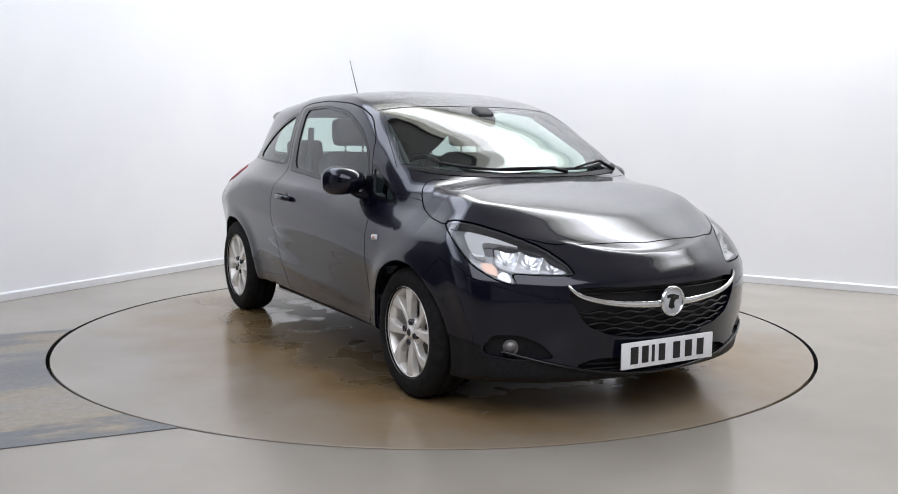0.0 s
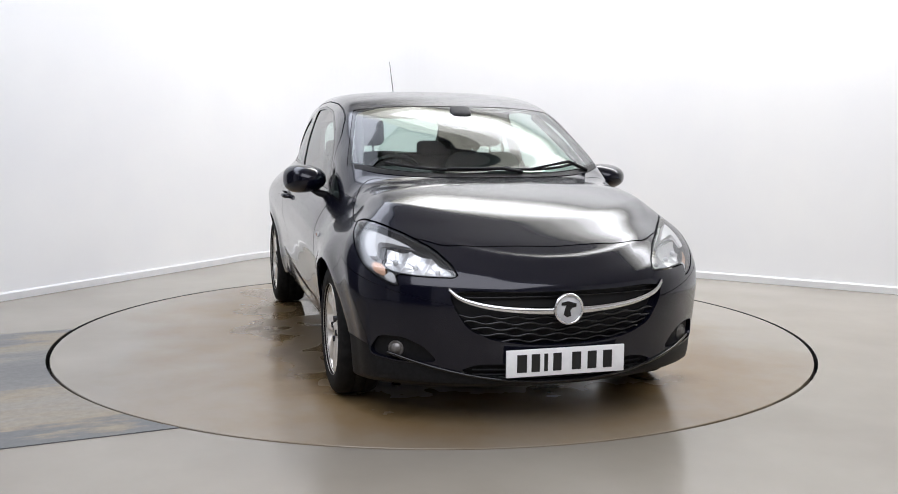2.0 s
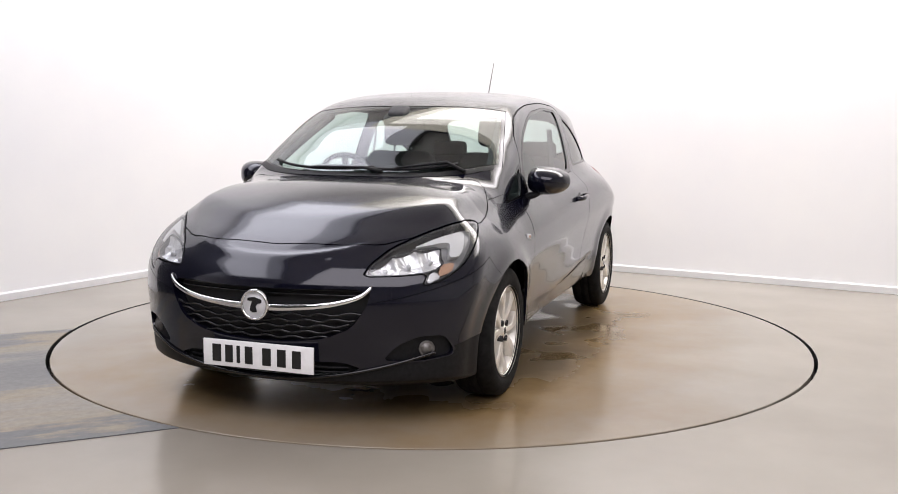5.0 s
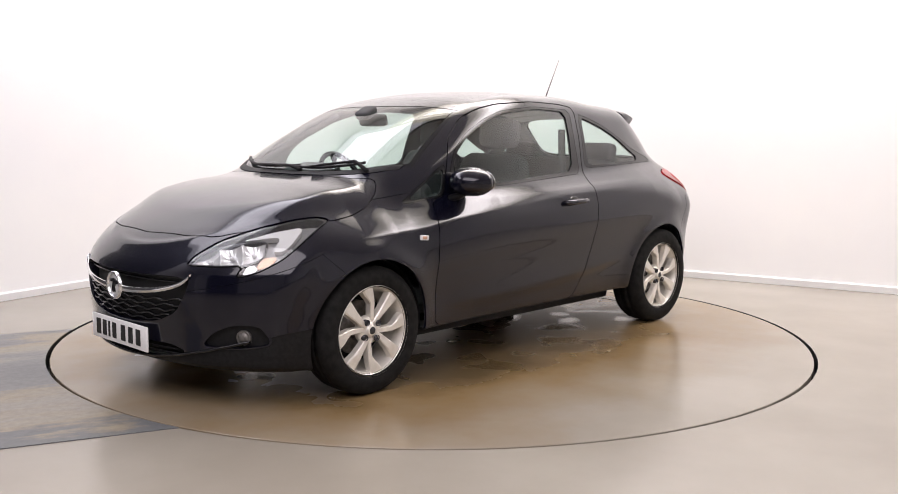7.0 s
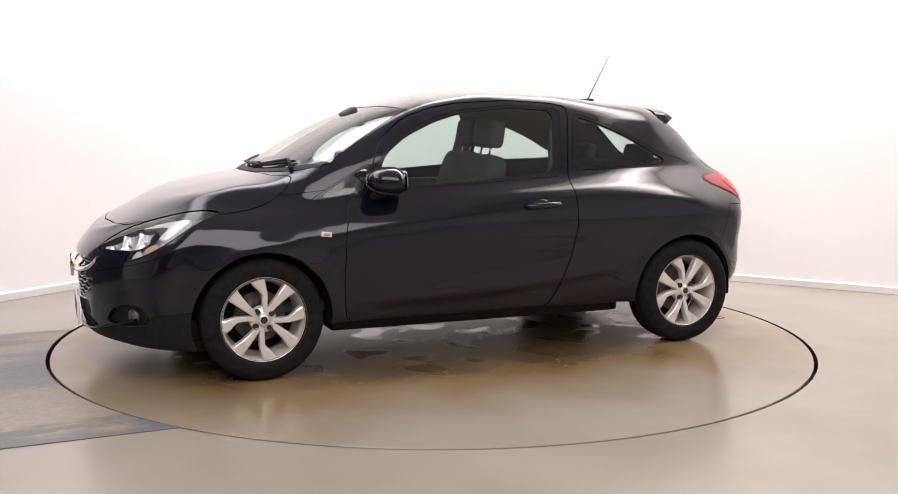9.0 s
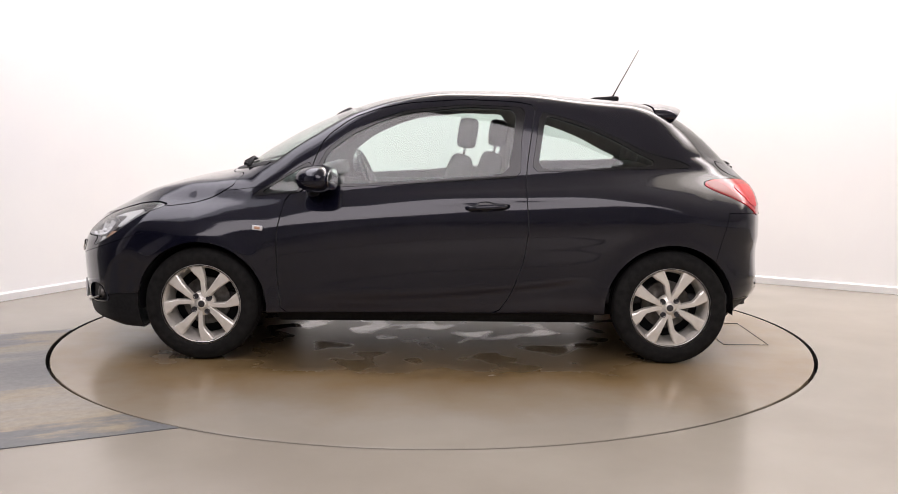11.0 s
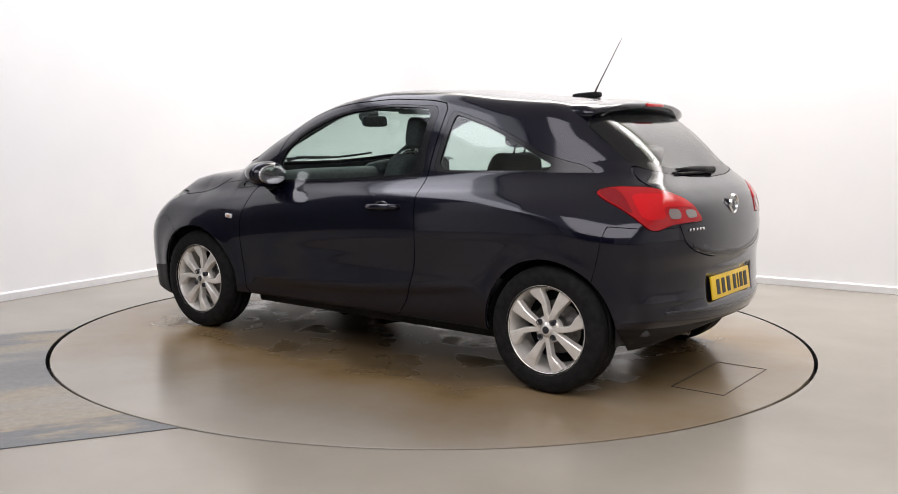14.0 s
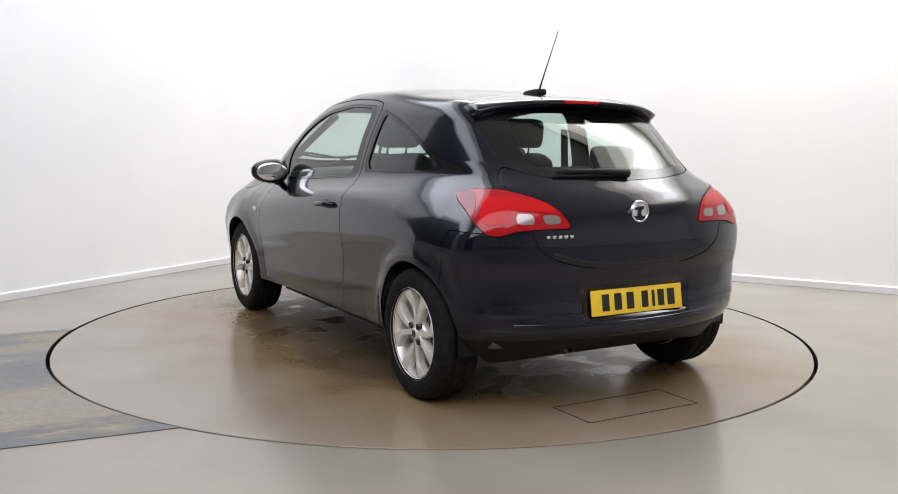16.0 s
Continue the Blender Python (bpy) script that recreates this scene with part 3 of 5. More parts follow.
def build_patch():
    """Bounded by two straight edges and the turntable's rim."""
    lo0, lo1 = Vector((-2.89, -2.77, 0)), Vector((-1.06, -1.97, 0))
    hi0, hi1 = Vector((-4.00, -0.80, 0)), Vector((-2.238, -0.03, 0))
    bm = bmesh.new()
    a1, a0 = math.atan2(lo1.y, lo1.x), math.atan2(hi1.y, hi1.x)
    a0 = a0 if a0 < 0 else a0 - 2 * math.pi
    arc = []
    for k in range(25):
        a = a1 + (a0 - a1) * k / 24
        arc.append(Vector((math.cos(a), math.sin(a), 0)) * (RING + 0.0105))
    pts = [lo0] + arc + [hi0]
    top = [bm.verts.new((p.x, p.y, 0.004)) for p in pts]
    low = [bm.verts.new((p.x, p.y, -0.002)) for p in pts]
    bm.faces.new(top)
    for i in range(len(pts)):
        j = (i + 1) % len(pts)
        bm.faces.new((top[i], low[i], low[j], top[j]))
    bmesh.ops.recalc_face_normals(bm, faces=bm.faces)
    ob = part("floor_patch", bm, worn_patch(), smooth=False)
    tagged(ob, "worn bare strip of floor with grey and brown streaks", "floor", kind="structure")


def build_turntable():
    """A flush disc with a dark joint round it and a square service lid."""
    base = new("turntable")
    tagged(base, "flush round turntable with wet muddy patches and painted shade under the car", "turntable")
    bm = bmesh.new()
    steps = 256
    rim = [(math.cos(2 * math.pi * k / steps), math.sin(2 * math.pi * k / steps)) for k in range(steps)]
    r = RING - 0.010
    rows = [[bm.verts.new((c * q, s * q, z)) for c, s in rim] for q, z in ((r, -0.045), (r, -0.003), (r - 0.003, 0.0))]
    for a, b in zip(rows, rows[1:]):
        for k in range(steps):
            bm.faces.new((a[k], a[(k + 1) % steps], b[(k + 1) % steps], b[k]))
    bm.faces.new(rows[-1])
    bm.faces.new(rows[0][::-1])
    bmesh.ops.recalc_face_normals(bm, faces=bm.faces)
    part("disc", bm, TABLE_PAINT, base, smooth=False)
    # lid: a thin dark frame line and a plate inside it
    cx, cy, sx, sy = -1.843, 0.018, 0.263, 0.625
    bm = bmesh.new()
    for w, h, x, y in ((sx, 0.005, 0, sy / 2), (sx, 0.0025, 0, -sy / 2), (0.004, sy, sx / 2, 0), (0.0025, sy, -sx / 2, 0)):
        box(w, h, 0.002, 0, (cx + x, cy + y, 0.0012), bm=bm)
    part("lid_joint", bm, BLACK_PLASTIC, base, "dark joint round a service lid", smooth=False)
    return base


build_room()
build_lamps()
build_patch()
turntable = build_turntable()

# ---- the car ----
def reach_front(y, z):
    """The skin's x ahead at (y, z)."""
    lo, hi = 1.2, 2.3
    for _ in range(16):
        mid = (lo + hi) / 2
        if form(np.array([[mid, y, z]]))[0] < 0:
            lo = mid
        else:
            hi = mid
    return lo


def reach_rear(y, z):
    lo, hi = -1.2, -2.2
    for _ in range(16):
        mid = (lo + hi) / 2
        if form(np.array([[mid, y, z]]))[0] < 0:
            lo = mid
        else:
            hi = mid
    return lo


def reach_side(x, z):
    lo, hi = 0.2, 1.1
    for _ in range(16):
        mid = (lo + hi) / 2
        if form(np.array([[x, mid, z]]))[0] < 0:
            lo = mid
        else:
            hi = mid
    return lo


def reach_top(x, y):
    lo, hi = 0.5, 1.7
    for _ in range(16):
        mid = (lo + hi) / 2
        if form(np.array([[x, y, mid]]))[0] < 0:
            lo = mid
        else:
            hi = mid
    return lo


DOOR = outline([(0.83, 0.262), (0.845, 0.46), (0.842, 0.70), (0.80, 0.893), (0.700, 0.915), (0.655, 1.08), (0.60, 1.20), (0.46, 1.305), (0.31, 1.358), (0.15, 1.388),
                (-0.15, 1.408), (-0.42, 1.398), (-0.535, 1.378), (-0.49, 1.08), (-0.478, 0.93), (-0.492, 0.73), (-0.47, 0.55), (-0.40, 0.36), (-0.33, 0.262)], 1)
DOOR_TRIM = outline([(0.670, 0.928), (0.630, 1.06), (0.585, 1.140), (0.46, 1.235), (0.30, 1.305), (0.15, 1.350), (-0.16, 1.380), (-0.485, 1.366), (-0.455, 1.185),
                     (-0.452, 0.992), (0.15, 0.954)], 1)
DOOR_GLASS = outline([(0.600, 0.955), (0.605, 1.045), (0.57, 1.115), (0.455, 1.205), (0.30, 1.277), (0.15, 1.325), (-0.16, 1.358), (-0.425, 1.348), (-0.378, 1.020), (0.15, 0.978)], 1)
FRONT_TRIM = outline([(1.01, 0.878), (0.705, 0.908), (0.665, 1.055), (0.69, 1.068)], 1)
FRONT_GLASS = outline([(0.955, 0.894), (0.725, 0.921), (0.688, 1.035), (0.705, 1.042)], 1)
REAR_TRIM = outline([(-0.512, 1.022), (-0.56, 1.345), (-0.64, 1.328), (-0.80, 1.280), (-0.98, 1.205), (-1.12, 1.135), (-1.25, 1.098), (-1.33, 1.082), (-1.40, 1.045), (-1.0, 1.036)], 1)
REAR_GLASS = outline([(-0.552, 1.046), (-0.595, 1.312), (-0.64, 1.302), (-0.79, 1.256), (-0.95, 1.190), (-1.08, 1.118), (-1.19, 1.068), (-1.0, 1.056)], 1)
HOOD = outline([(1.20, -0.2), (1.20, 0.0), (1.19, 0.25), (1.14, 0.50), (1.053, 0.61), (1.092, 0.672), (1.187, 0.715), (1.32, 0.742), (1.446, 0.757), (1.62, 0.703), (1.763, 0.575),
                (1.863, 0.463), (1.905, 0.33), (1.935, 0.0), (1.935, -0.2)], 1)
HEADLAMP = outline([(-1.104, 0.645), (-1.061, 0.691), (-0.954, 0.752), (-0.797, 0.803), (-0.647, 0.838), (-0.552, 0.848), (-0.490, 0.835), (-0.555, 0.780), (-0.615, 0.723), (-0.677, 0.674),
                    (-0.770, 0.627), (-0.856, 0.603), (-0.868, 0.612), (-0.840, 0.652), (-0.963, 0.646)], 1)
LAMP_CHAMBER = outline([(-1.075, 0.655), (-1.041, 0.690), (-0.953, 0.729), (-0.881, 0.744), (-0.749, 0.757), (-0.763, 0.713), (-0.754, 0.698), (-0.793, 0.674), (-0.842, 0.662), (-0.962, 0.655)], 1)
LAMP_GUIDE = outline([(-0.880, 0.757), (-0.731, 0.798), (-0.593, 0.820), (-0.640, 0.747), (-0.672, 0.719), (-0.722, 0.718), (-0.690, 0.776), (-0.735, 0.776)], 1)
LAMP_AMBER = outline([(-0.765, 0.693), (-0.695, 0.700), (-0.720, 0.660), (-0.790, 0.640)], 1)
LAMP_TIP = outline([(-0.800, 0.664), (-0.775, 0.640), (-0.830, 0.618), (-0.846, 0.622), (-0.826, 0.655)], 1)
TAIL_LAMP = outline([(-0.515, 0.957), (-0.535, 0.974), (-0.602, 0.988), (-0.742, 0.989), (-0.843, 0.966), (-0.914, 0.941), (-0.974, 0.907), (-1.003, 0.873), (-1.028, 0.840), (-1.024, 0.824),
                     (-0.925, 0.824), (-0.825, 0.818), (-0.747, 0.795), (-0.701, 0.802), (-0.662, 0.834), (-0.594, 0.892), (-0.533, 0.933)], 1)
GRILLE = outline([(-0.1, 0.598), (0.2, 0.600), (0.40, 0.606), (0.487, 0.590), (0.468, 0.52), (0.41, 0.43), (0.30, 0.382), (0.15, 0.362), (-0.1, 0.356)], 1)
INTAKE = outline([(-0.1, 0.285), (0.36, 0.292), (0.44, 0.262), (0.38, 0.232), (0.2, 0.222), (-0.1, 0.220)], 1)
FOG = outline([(0.500, 0.292), (0.565, 0.365), (0.645, 0.402), (0.735, 0.400), (0.765, 0.335), (0.755, 0.300), (0.64, 0.283)], 1)
HATCH_GLASS = outline([(-0.1, 1.352), (0.30, 1.345), (0.47, 1.325), (0.545, 1.285), (0.540, 1.20), (0.530, 1.10), (0.505, 1.068), (0.42, 1.045), (0.26, 1.028), (-0.1, 1.018)], 1)
HATCH_CLEAR = outline([(-0.1, 1.334), (0.20, 1.332), (0.36, 1.322), (0.425, 1.285), (0.440, 1.21), (0.440, 1.115), (0.425, 1.090), (0.375, 1.074), (0.20, 1.068), (-0.1, 1.066)], 1)
HATCH = outline([(-0.1, 1.018), (0.26, 1.028), (0.42, 1.045), (0.505, 1.068), (0.535, 1.085), (0.598, 0.99), (0.56, 0.90), (0.54, 0.80), (0.51, 0.735), (0.44, 0.690), (0.30, 0.655), (-0.1, 0.630)], 1)


def field_side(poly):
    return lambda v: np.maximum(inside(poly, v[:, 0], v[:, 2]), 0.35 - v[:, 1])


def field_front(poly, limit=1.55):
    return lambda v: np.maximum(inside(poly, v[:, 1], v[:, 2]), limit - v[:, 0])


def field_rear(poly, limit=-1.3):
    return lambda v: np.maximum(inside(poly, v[:, 1], v[:, 2]), v[:, 0] - limit)


def field_lamp(v):
    return np.maximum(inside(HEADLAMP, (v[:, 1] - v[:, 0]) / math.sqrt(2), v[:, 2]), 1.0 - v[:, 0])


def field_tail(v):
    return np.maximum(inside(TAIL_LAMP, (v[:, 1] + v[:, 0]) / math.sqrt(2), v[:, 2]), np.maximum(v[:, 0] + 1.2, 0.3 - v[:, 1]))


def field_hood(v):
    return np.maximum(inside(HOOD, v[:, 0], v[:, 1]), 0.66 - v[:, 2])


def field_screen(v):
    y = v[:, 1] / 0.7
    return np.maximum(np.maximum(v[:, 0] - (1.165 - 0.10 * y ** 2 - 0.22 * y ** 4), (0.475 - 0.10 * y ** 2) - v[:, 0]),
                      np.maximum(v[:, 1] - (0.565 + 0.265 * (v[:, 0] - 0.40)), 0.9 - v[:, 2]))


def field_arch(v):
    f = np.full(len(v), 9.0)
    for wx in (1.255, -1.255):
        f = np.minimum(f, np.maximum(np.hypot(v[:, 0] - wx, v[:, 2] - 0.298) - ARCH, 0.5 - v[:, 1]))
    return f


def build_body(car, whole):
    whole = keep(whole, -whole[0][:, 1])
    whole = keep(whole, -field_arch(whole[0]))
    # dark liner just inside the skin, open at the windows
    liner = whole
    for field in (field_screen, field_side(DOOR_GLASS), field_side(FRONT_GLASS), field_side(REAR_GLASS), field_rear(HATCH_CLEAR)):
        liner = keep(liner, -field(liner[0]) + 0.006)
    for field in (field_lamp, field_front(GRILLE), field_front(INTAKE), field_front(FOG)):
        liner = keep(liner, -field(liner[0]) + 0.004)
    low = keep(liner, liner[0][:, 2] - 1.0)
    high = keep(liner, 1.0 - liner[0][:, 2])
    panel("inner_shell", both(low), INNER, car, "dark inner lining", depth=0.0, sink=0.016)
    panel("pillar_lining", both(high), PILLAR, car, "grey roof and pillar lining", depth=0.0, sink=0.016)
    rest = whole
    screen, rest = take(rest, field_screen, 0.001)
    rim = keep(screen, -(field_screen(screen[0]) + 0.022))
    pane = keep(screen, field_screen(screen[0]) + 0.022)
    panel("windscreen", both(pane), WINDOW, car, "clear windscreen", 0.0)
    panel("windscreen_seal", both(rim), GLOSS_BLACK, car, "black ceramic edge band", 0.006, 0.002)
    for name, trim, glass_line in (("door", DOOR_TRIM, DOOR_GLASS), ("front_quarter", FRONT_TRIM, FRONT_GLASS), ("rear_quarter", REAR_TRIM, REAR_GLASS)):
        frame_mesh, rest = take(rest, field_side(trim), 0.001)
        grow = 0.003 if name == "front_quarter" else 0.009
        pane, frame_mesh = take(frame_mesh, lambda v: field_side(glass_line)(v) - grow, 0.0)
        for side in (pane, mirrored(pane)):
            panel(name + "_window", side, WINDOW, car, "green-tinted side glass", 0.004, 0.006)
        for side in (frame_mesh, mirrored(frame_mesh)):
            panel(name + "_window_trim", side, GLOSS_BLACK, car, "gloss black window surround", 0.012)
    pane, rest = take(rest, field_rear(HATCH_GLASS), 0.0015)
    edge = keep(pane, -field_rear(HATCH_CLEAR)(pane[0]))
    pane = keep(pane, field_rear(HATCH_CLEAR)(pane[0]))
    panel("rear_window", both(pane), WINDOW, car, "green-tinted rear glass", 0.0, 0.003)
    panel("rear_window_band", both(edge), GLOSS_BLACK, car, "black edge band of the rear glass", 0.006, 0.003)
    lamp, rest = take(rest, field_lamp, 0.003)
    tail, rest = take(rest, field_tail, 0.002)
    grille, rest = take(rest, field_front(GRILLE), 0.0)
    intake, rest = take(rest, field_front(INTAKE), 0.0)
    fog, rest = take(rest, field_front(FOG), 0.0)
    hood, rest = take(rest, field_hood, 0.0025)
    panel("hood", both(hood), PAINT, car, "smooth painted bonnet")
    door, rest = take(rest, field_side(DOOR), 0.0028)
    for k, side in enumerate((door, mirrored(door))):
        d = panel("door", side, PAINT, car)
        build_handle(d, 1 if k == 0 else -1)
    hatch, rest = take(rest, field_rear(HATCH), 0.0028)
    panel("tailgate", both(hatch), PAINT, car, "painted tailgate panel")
    # bumpers: below the lamps, parted from the wings by a joint
    front_bumper, rest = take(rest, lambda v: np.maximum(v[:, 2] - (0.600 + 0.34 * np.maximum(1.83 - v[:, 0], -0.3)), 1.44 + 1.15 * (v[:, 2] - 0.595) - v[:, 0]), 0.0012)
    beak, rest = take(rest, lambda v: np.maximum(1.66 - v[:, 0], v[:, 1] - 0.66), 0.0)
    front_bumper = joined(front_bumper, beak)
    lip, front_bumper = take(front_bumper, lambda v: v[:, 2] - (0.203 + 0.24 * v[:, 1] ** 2), 0.001)
    panel("front_bumper", both(front_bumper), PAINT, car, "painted front bumper")
    panel("front_lip", both(lip), BLACK_PLASTIC, car, "black lower front lip", sink=0.004)
    rear_bumper, rest = take(rest, lambda v: np.maximum(v[:, 2] - (0.815 + 0.05 * np.minimum(v[:, 0] + 1.6, 0.0)), v[:, 0] + 1.50 + 0.25 * (v[:, 2] - 0.6)), 0.0018)
    skirt, rear_bumper = take(rear_bumper, lambda v: v[:, 2] - 0.345, 0.001)
    panel("rear_bumper", both(rear_bumper), PAINT, car, "painted rear bumper")
    panel("rear_skirt", both(skirt), BLACK_PLASTIC, car, "black lower rear bumper", sink=0.003)
    sill, rest = take(rest, lambda v: np.maximum(v[:, 2] - 0.262, np.abs(v[:, 0]) - 0.98), 0.001)
    panel("sill", both(sill), BLACK_PLASTIC, car, "black sill strip", sink=0.004)
    wing, rest = take(rest, lambda v: np.maximum(0.78 - v[:, 0], v[:, 2] - (0.925 + 0.12 * (1.0 - v[:, 0]))), 0.0012)
    for side in (wing, mirrored(wing)):
        panel("front_wing", side, PAINT, car, "painted front wing")
    roof, rest = take(rest, lambda v: np.maximum(np.maximum(v[:, 1] - 0.525 - 0.02 * v[:, 0], 1.28 - v[:, 2]), np.maximum(v[:, 0] - 0.475 + 0.2 * v[:, 1] ** 2, -1.19 - v[:, 0])), 0.0)
    panel("roof", both(roof), WET_PAINT, car, "painted roof beaded with water drops", 0.0)
    panel("body", both(rest), PAINT, car, "dark blue-black metallic painted body shell")
    for k in (1, -1):
        side = (lambda q: q) if k == 1 else mirrored
        build_headlamp(car, side(lamp), k)
        t = panel("tail_lamp", side(tail), MID_RED, car, "red tail lamp cluster", 0.02, -0.004)
        build_tail_detail(t, k)
        panel("fog_recess", side(fog), BLACK_PLASTIC, car, "black fog lamp recess", 0.0, 0.022)
        panel("fog_surround", side(keep(fog, -(field_front(FOG)(fog[0]) + 0.006))), PAINT, car, "", 0.024)
        build_fog(car, k)
    panel("grille_back", both(grille), material("grille_shadow_black", (0.006, 0.006, 0.007), 0.6), car, "black grille backing", 0.0, 0.05)
    panel("grille_surround", both(keep(grille, -(field_front(GRILLE)(grille[0]) + 0.008))), PAINT, car, "", 0.05)
    panel("intake_back", both(intake), BLACK_PLASTIC, car, "black lower intake", 0.0, 0.03)
    build_grille(car)


def build_handle(door, k):
    y = reach_side(-0.27, 0.84)
    path = [(-0.165, y - 0.004, 0.836), (-0.185, y + 0.024, 0.838), (-0.23, y + 0.032, 0.840), (-0.31, y + 0.030, 0.843), (-0.36, y + 0.022, 0.845), (-0.385, y - 0.004, 0.846)]
    bm = tube([(a, k * b, c) for a, b, c in path], [0.012, 0.0145, 0.015, 0.015, 0.0145, 0.011], 12, 1.0)
    part("door_handle", bm, PAINT, door, "painted pull handle")
    bm = bmesh.new()
    bmesh.ops.create_uvsphere(bm, u_segments=24, v_segments=12, radius=1.0, matrix=Matrix.Translation((-0.265, k * (y - 0.006), 0.835)) @ Matrix.Diagonal((0.062, 0.012, 0.036, 1)))
    part("handle_recess", bm, GLOSS_BLACK, door, "dark finger recess")


def nose_x(y, z):
    """The skin's x ahead at many (y, z) at once."""
    lo, hi = np.full(len(y), 1.2), np.full(len(y), 2.3)
    for _ in range(16):
        mid = (lo + hi) / 2
        deep = form(np.stack([mid, y, z], 1)) < 0
        lo, hi = np.where(deep, mid, lo), np.where(deep, hi, mid)
    return lo


def strip_on_front(points, width, lift, thick):
    """A flat bar that follows the nose along (y, z) points."""
    bm = bmesh.new()
    p = np.array(points, float)
    w = np.broadcast_to(np.array(width, float), (len(p),))
    cols = []
    for dz, dx in ((-0.5, 0), (-0.34, thick), (0.34, thick), (0.5, 0)):
        z = p[:, 1] + dz * w
        x = nose_x(p[:, 0], z) + lift + dx
        cols.append([bm.verts.new(c) for c in zip(x, p[:, 0], z)])
    rows = list(zip(*cols))
    for a, b in zip(rows, rows[1:]):
        for i in range(3):
            bm.faces.new((a[i], a[i + 1], b[i + 1], b[i]))
        bm.faces.new((a[3], a[0], b[0], b[3]))
    bmesh.ops.recalc_face_normals(bm, faces=bm.faces)
    return bm


def build_grille(car):
    base = part("grille_frame", strip_on_front([(y, 0.602 + 0.004 * math.cos(y * 6)) for y in np.linspace(-0.47, 0.47, 41)], 0.012, -0.02, 0.008), GLOSS_BLACK, car, "black grille frame")
    smile = curve((0.0, 0.512), (0.1, 0.513), (0.2, 0.519), (0.3, 0.530), (0.4, 0.552), (0.45, 0.574), (0.478, 0.602))
    ys = np.linspace(-0.478, 0.478, 65)
    part("chrome_bar", strip_on_front([(y, float(smile(abs(y)))) for y in ys], [0.022 + 0.014 * (1 - abs(y) / 0.478) for y in ys], 0.002, 0.010), CHROME, base, "curved chrome grille bar")
    # slats above the bar, wavy ones below
    for z in (0.588, 0.568):
        half = 0.44
        part("slat", strip_on_front([(y, z) for y in np.linspace(-half, half, 49)], 0.008, -0.03, 0.008), GLOSS_BLACK, base)
    for i, z in enumerate((0.482, 0.458, 0.434, 0.410, 0.386)):
        half = (0.44, 0.415, 0.39, 0.355, 0.30)[i]
        wave = [(y, z + 0.005 * math.sin(y * 52 + i * math.pi) + 0.06 * y * y) for y in np.linspace(-half, half, 97)]
        part("slat", strip_on_front(wave, 0.011, -0.022, 0.012), GLOSS_BLACK, base)
    part("lip_edge", strip_on_front([(y, 0.208 + 0.235 * y * y) for y in np.linspace(-0.70, 0.70, 61)], 0.014, -0.004, 0.014), GLOSS_BLACK, base, "gloss edge above the front lip")
    for z in (0.245, 0.265):
        part("intake_slat", strip_on_front([(y, z) for y in np.linspace(-0.38, 0.38, 41)], 0.008, -0.016, 0.008), BLACK_PLASTIC, base)


def finer(mesh):
    """Every triangle in four."""
    v, n, f = mesh
    e = np.sort(np.concatenate([f[:, [0, 1]], f[:, [1, 2]], f[:, [2, 0]]]), 1)
    edges, inv = np.unique(e, axis=0, return_inverse=True)
    mid = inv.ravel().reshape(3, -1) + len(v)
    a, b, c = f.T
    f = np.concatenate([np.stack(q, 1) for q in ((a, mid[0], mid[2]), (mid[0], b, mid[1]), (mid[2], mid[1], c), tuple(mid))])
    n = np.concatenate([n, n[edges].mean(1)])
    return np.concatenate([v, v[edges].mean(1)]), n / np.maximum(np.linalg.norm(n, axis=1, keepdims=True), 1e-9), f


BOWLS = ((-1.005, 0.678, 0.058), (-0.905, 0.694, 0.062), (-0.805, 0.710, 0.062))


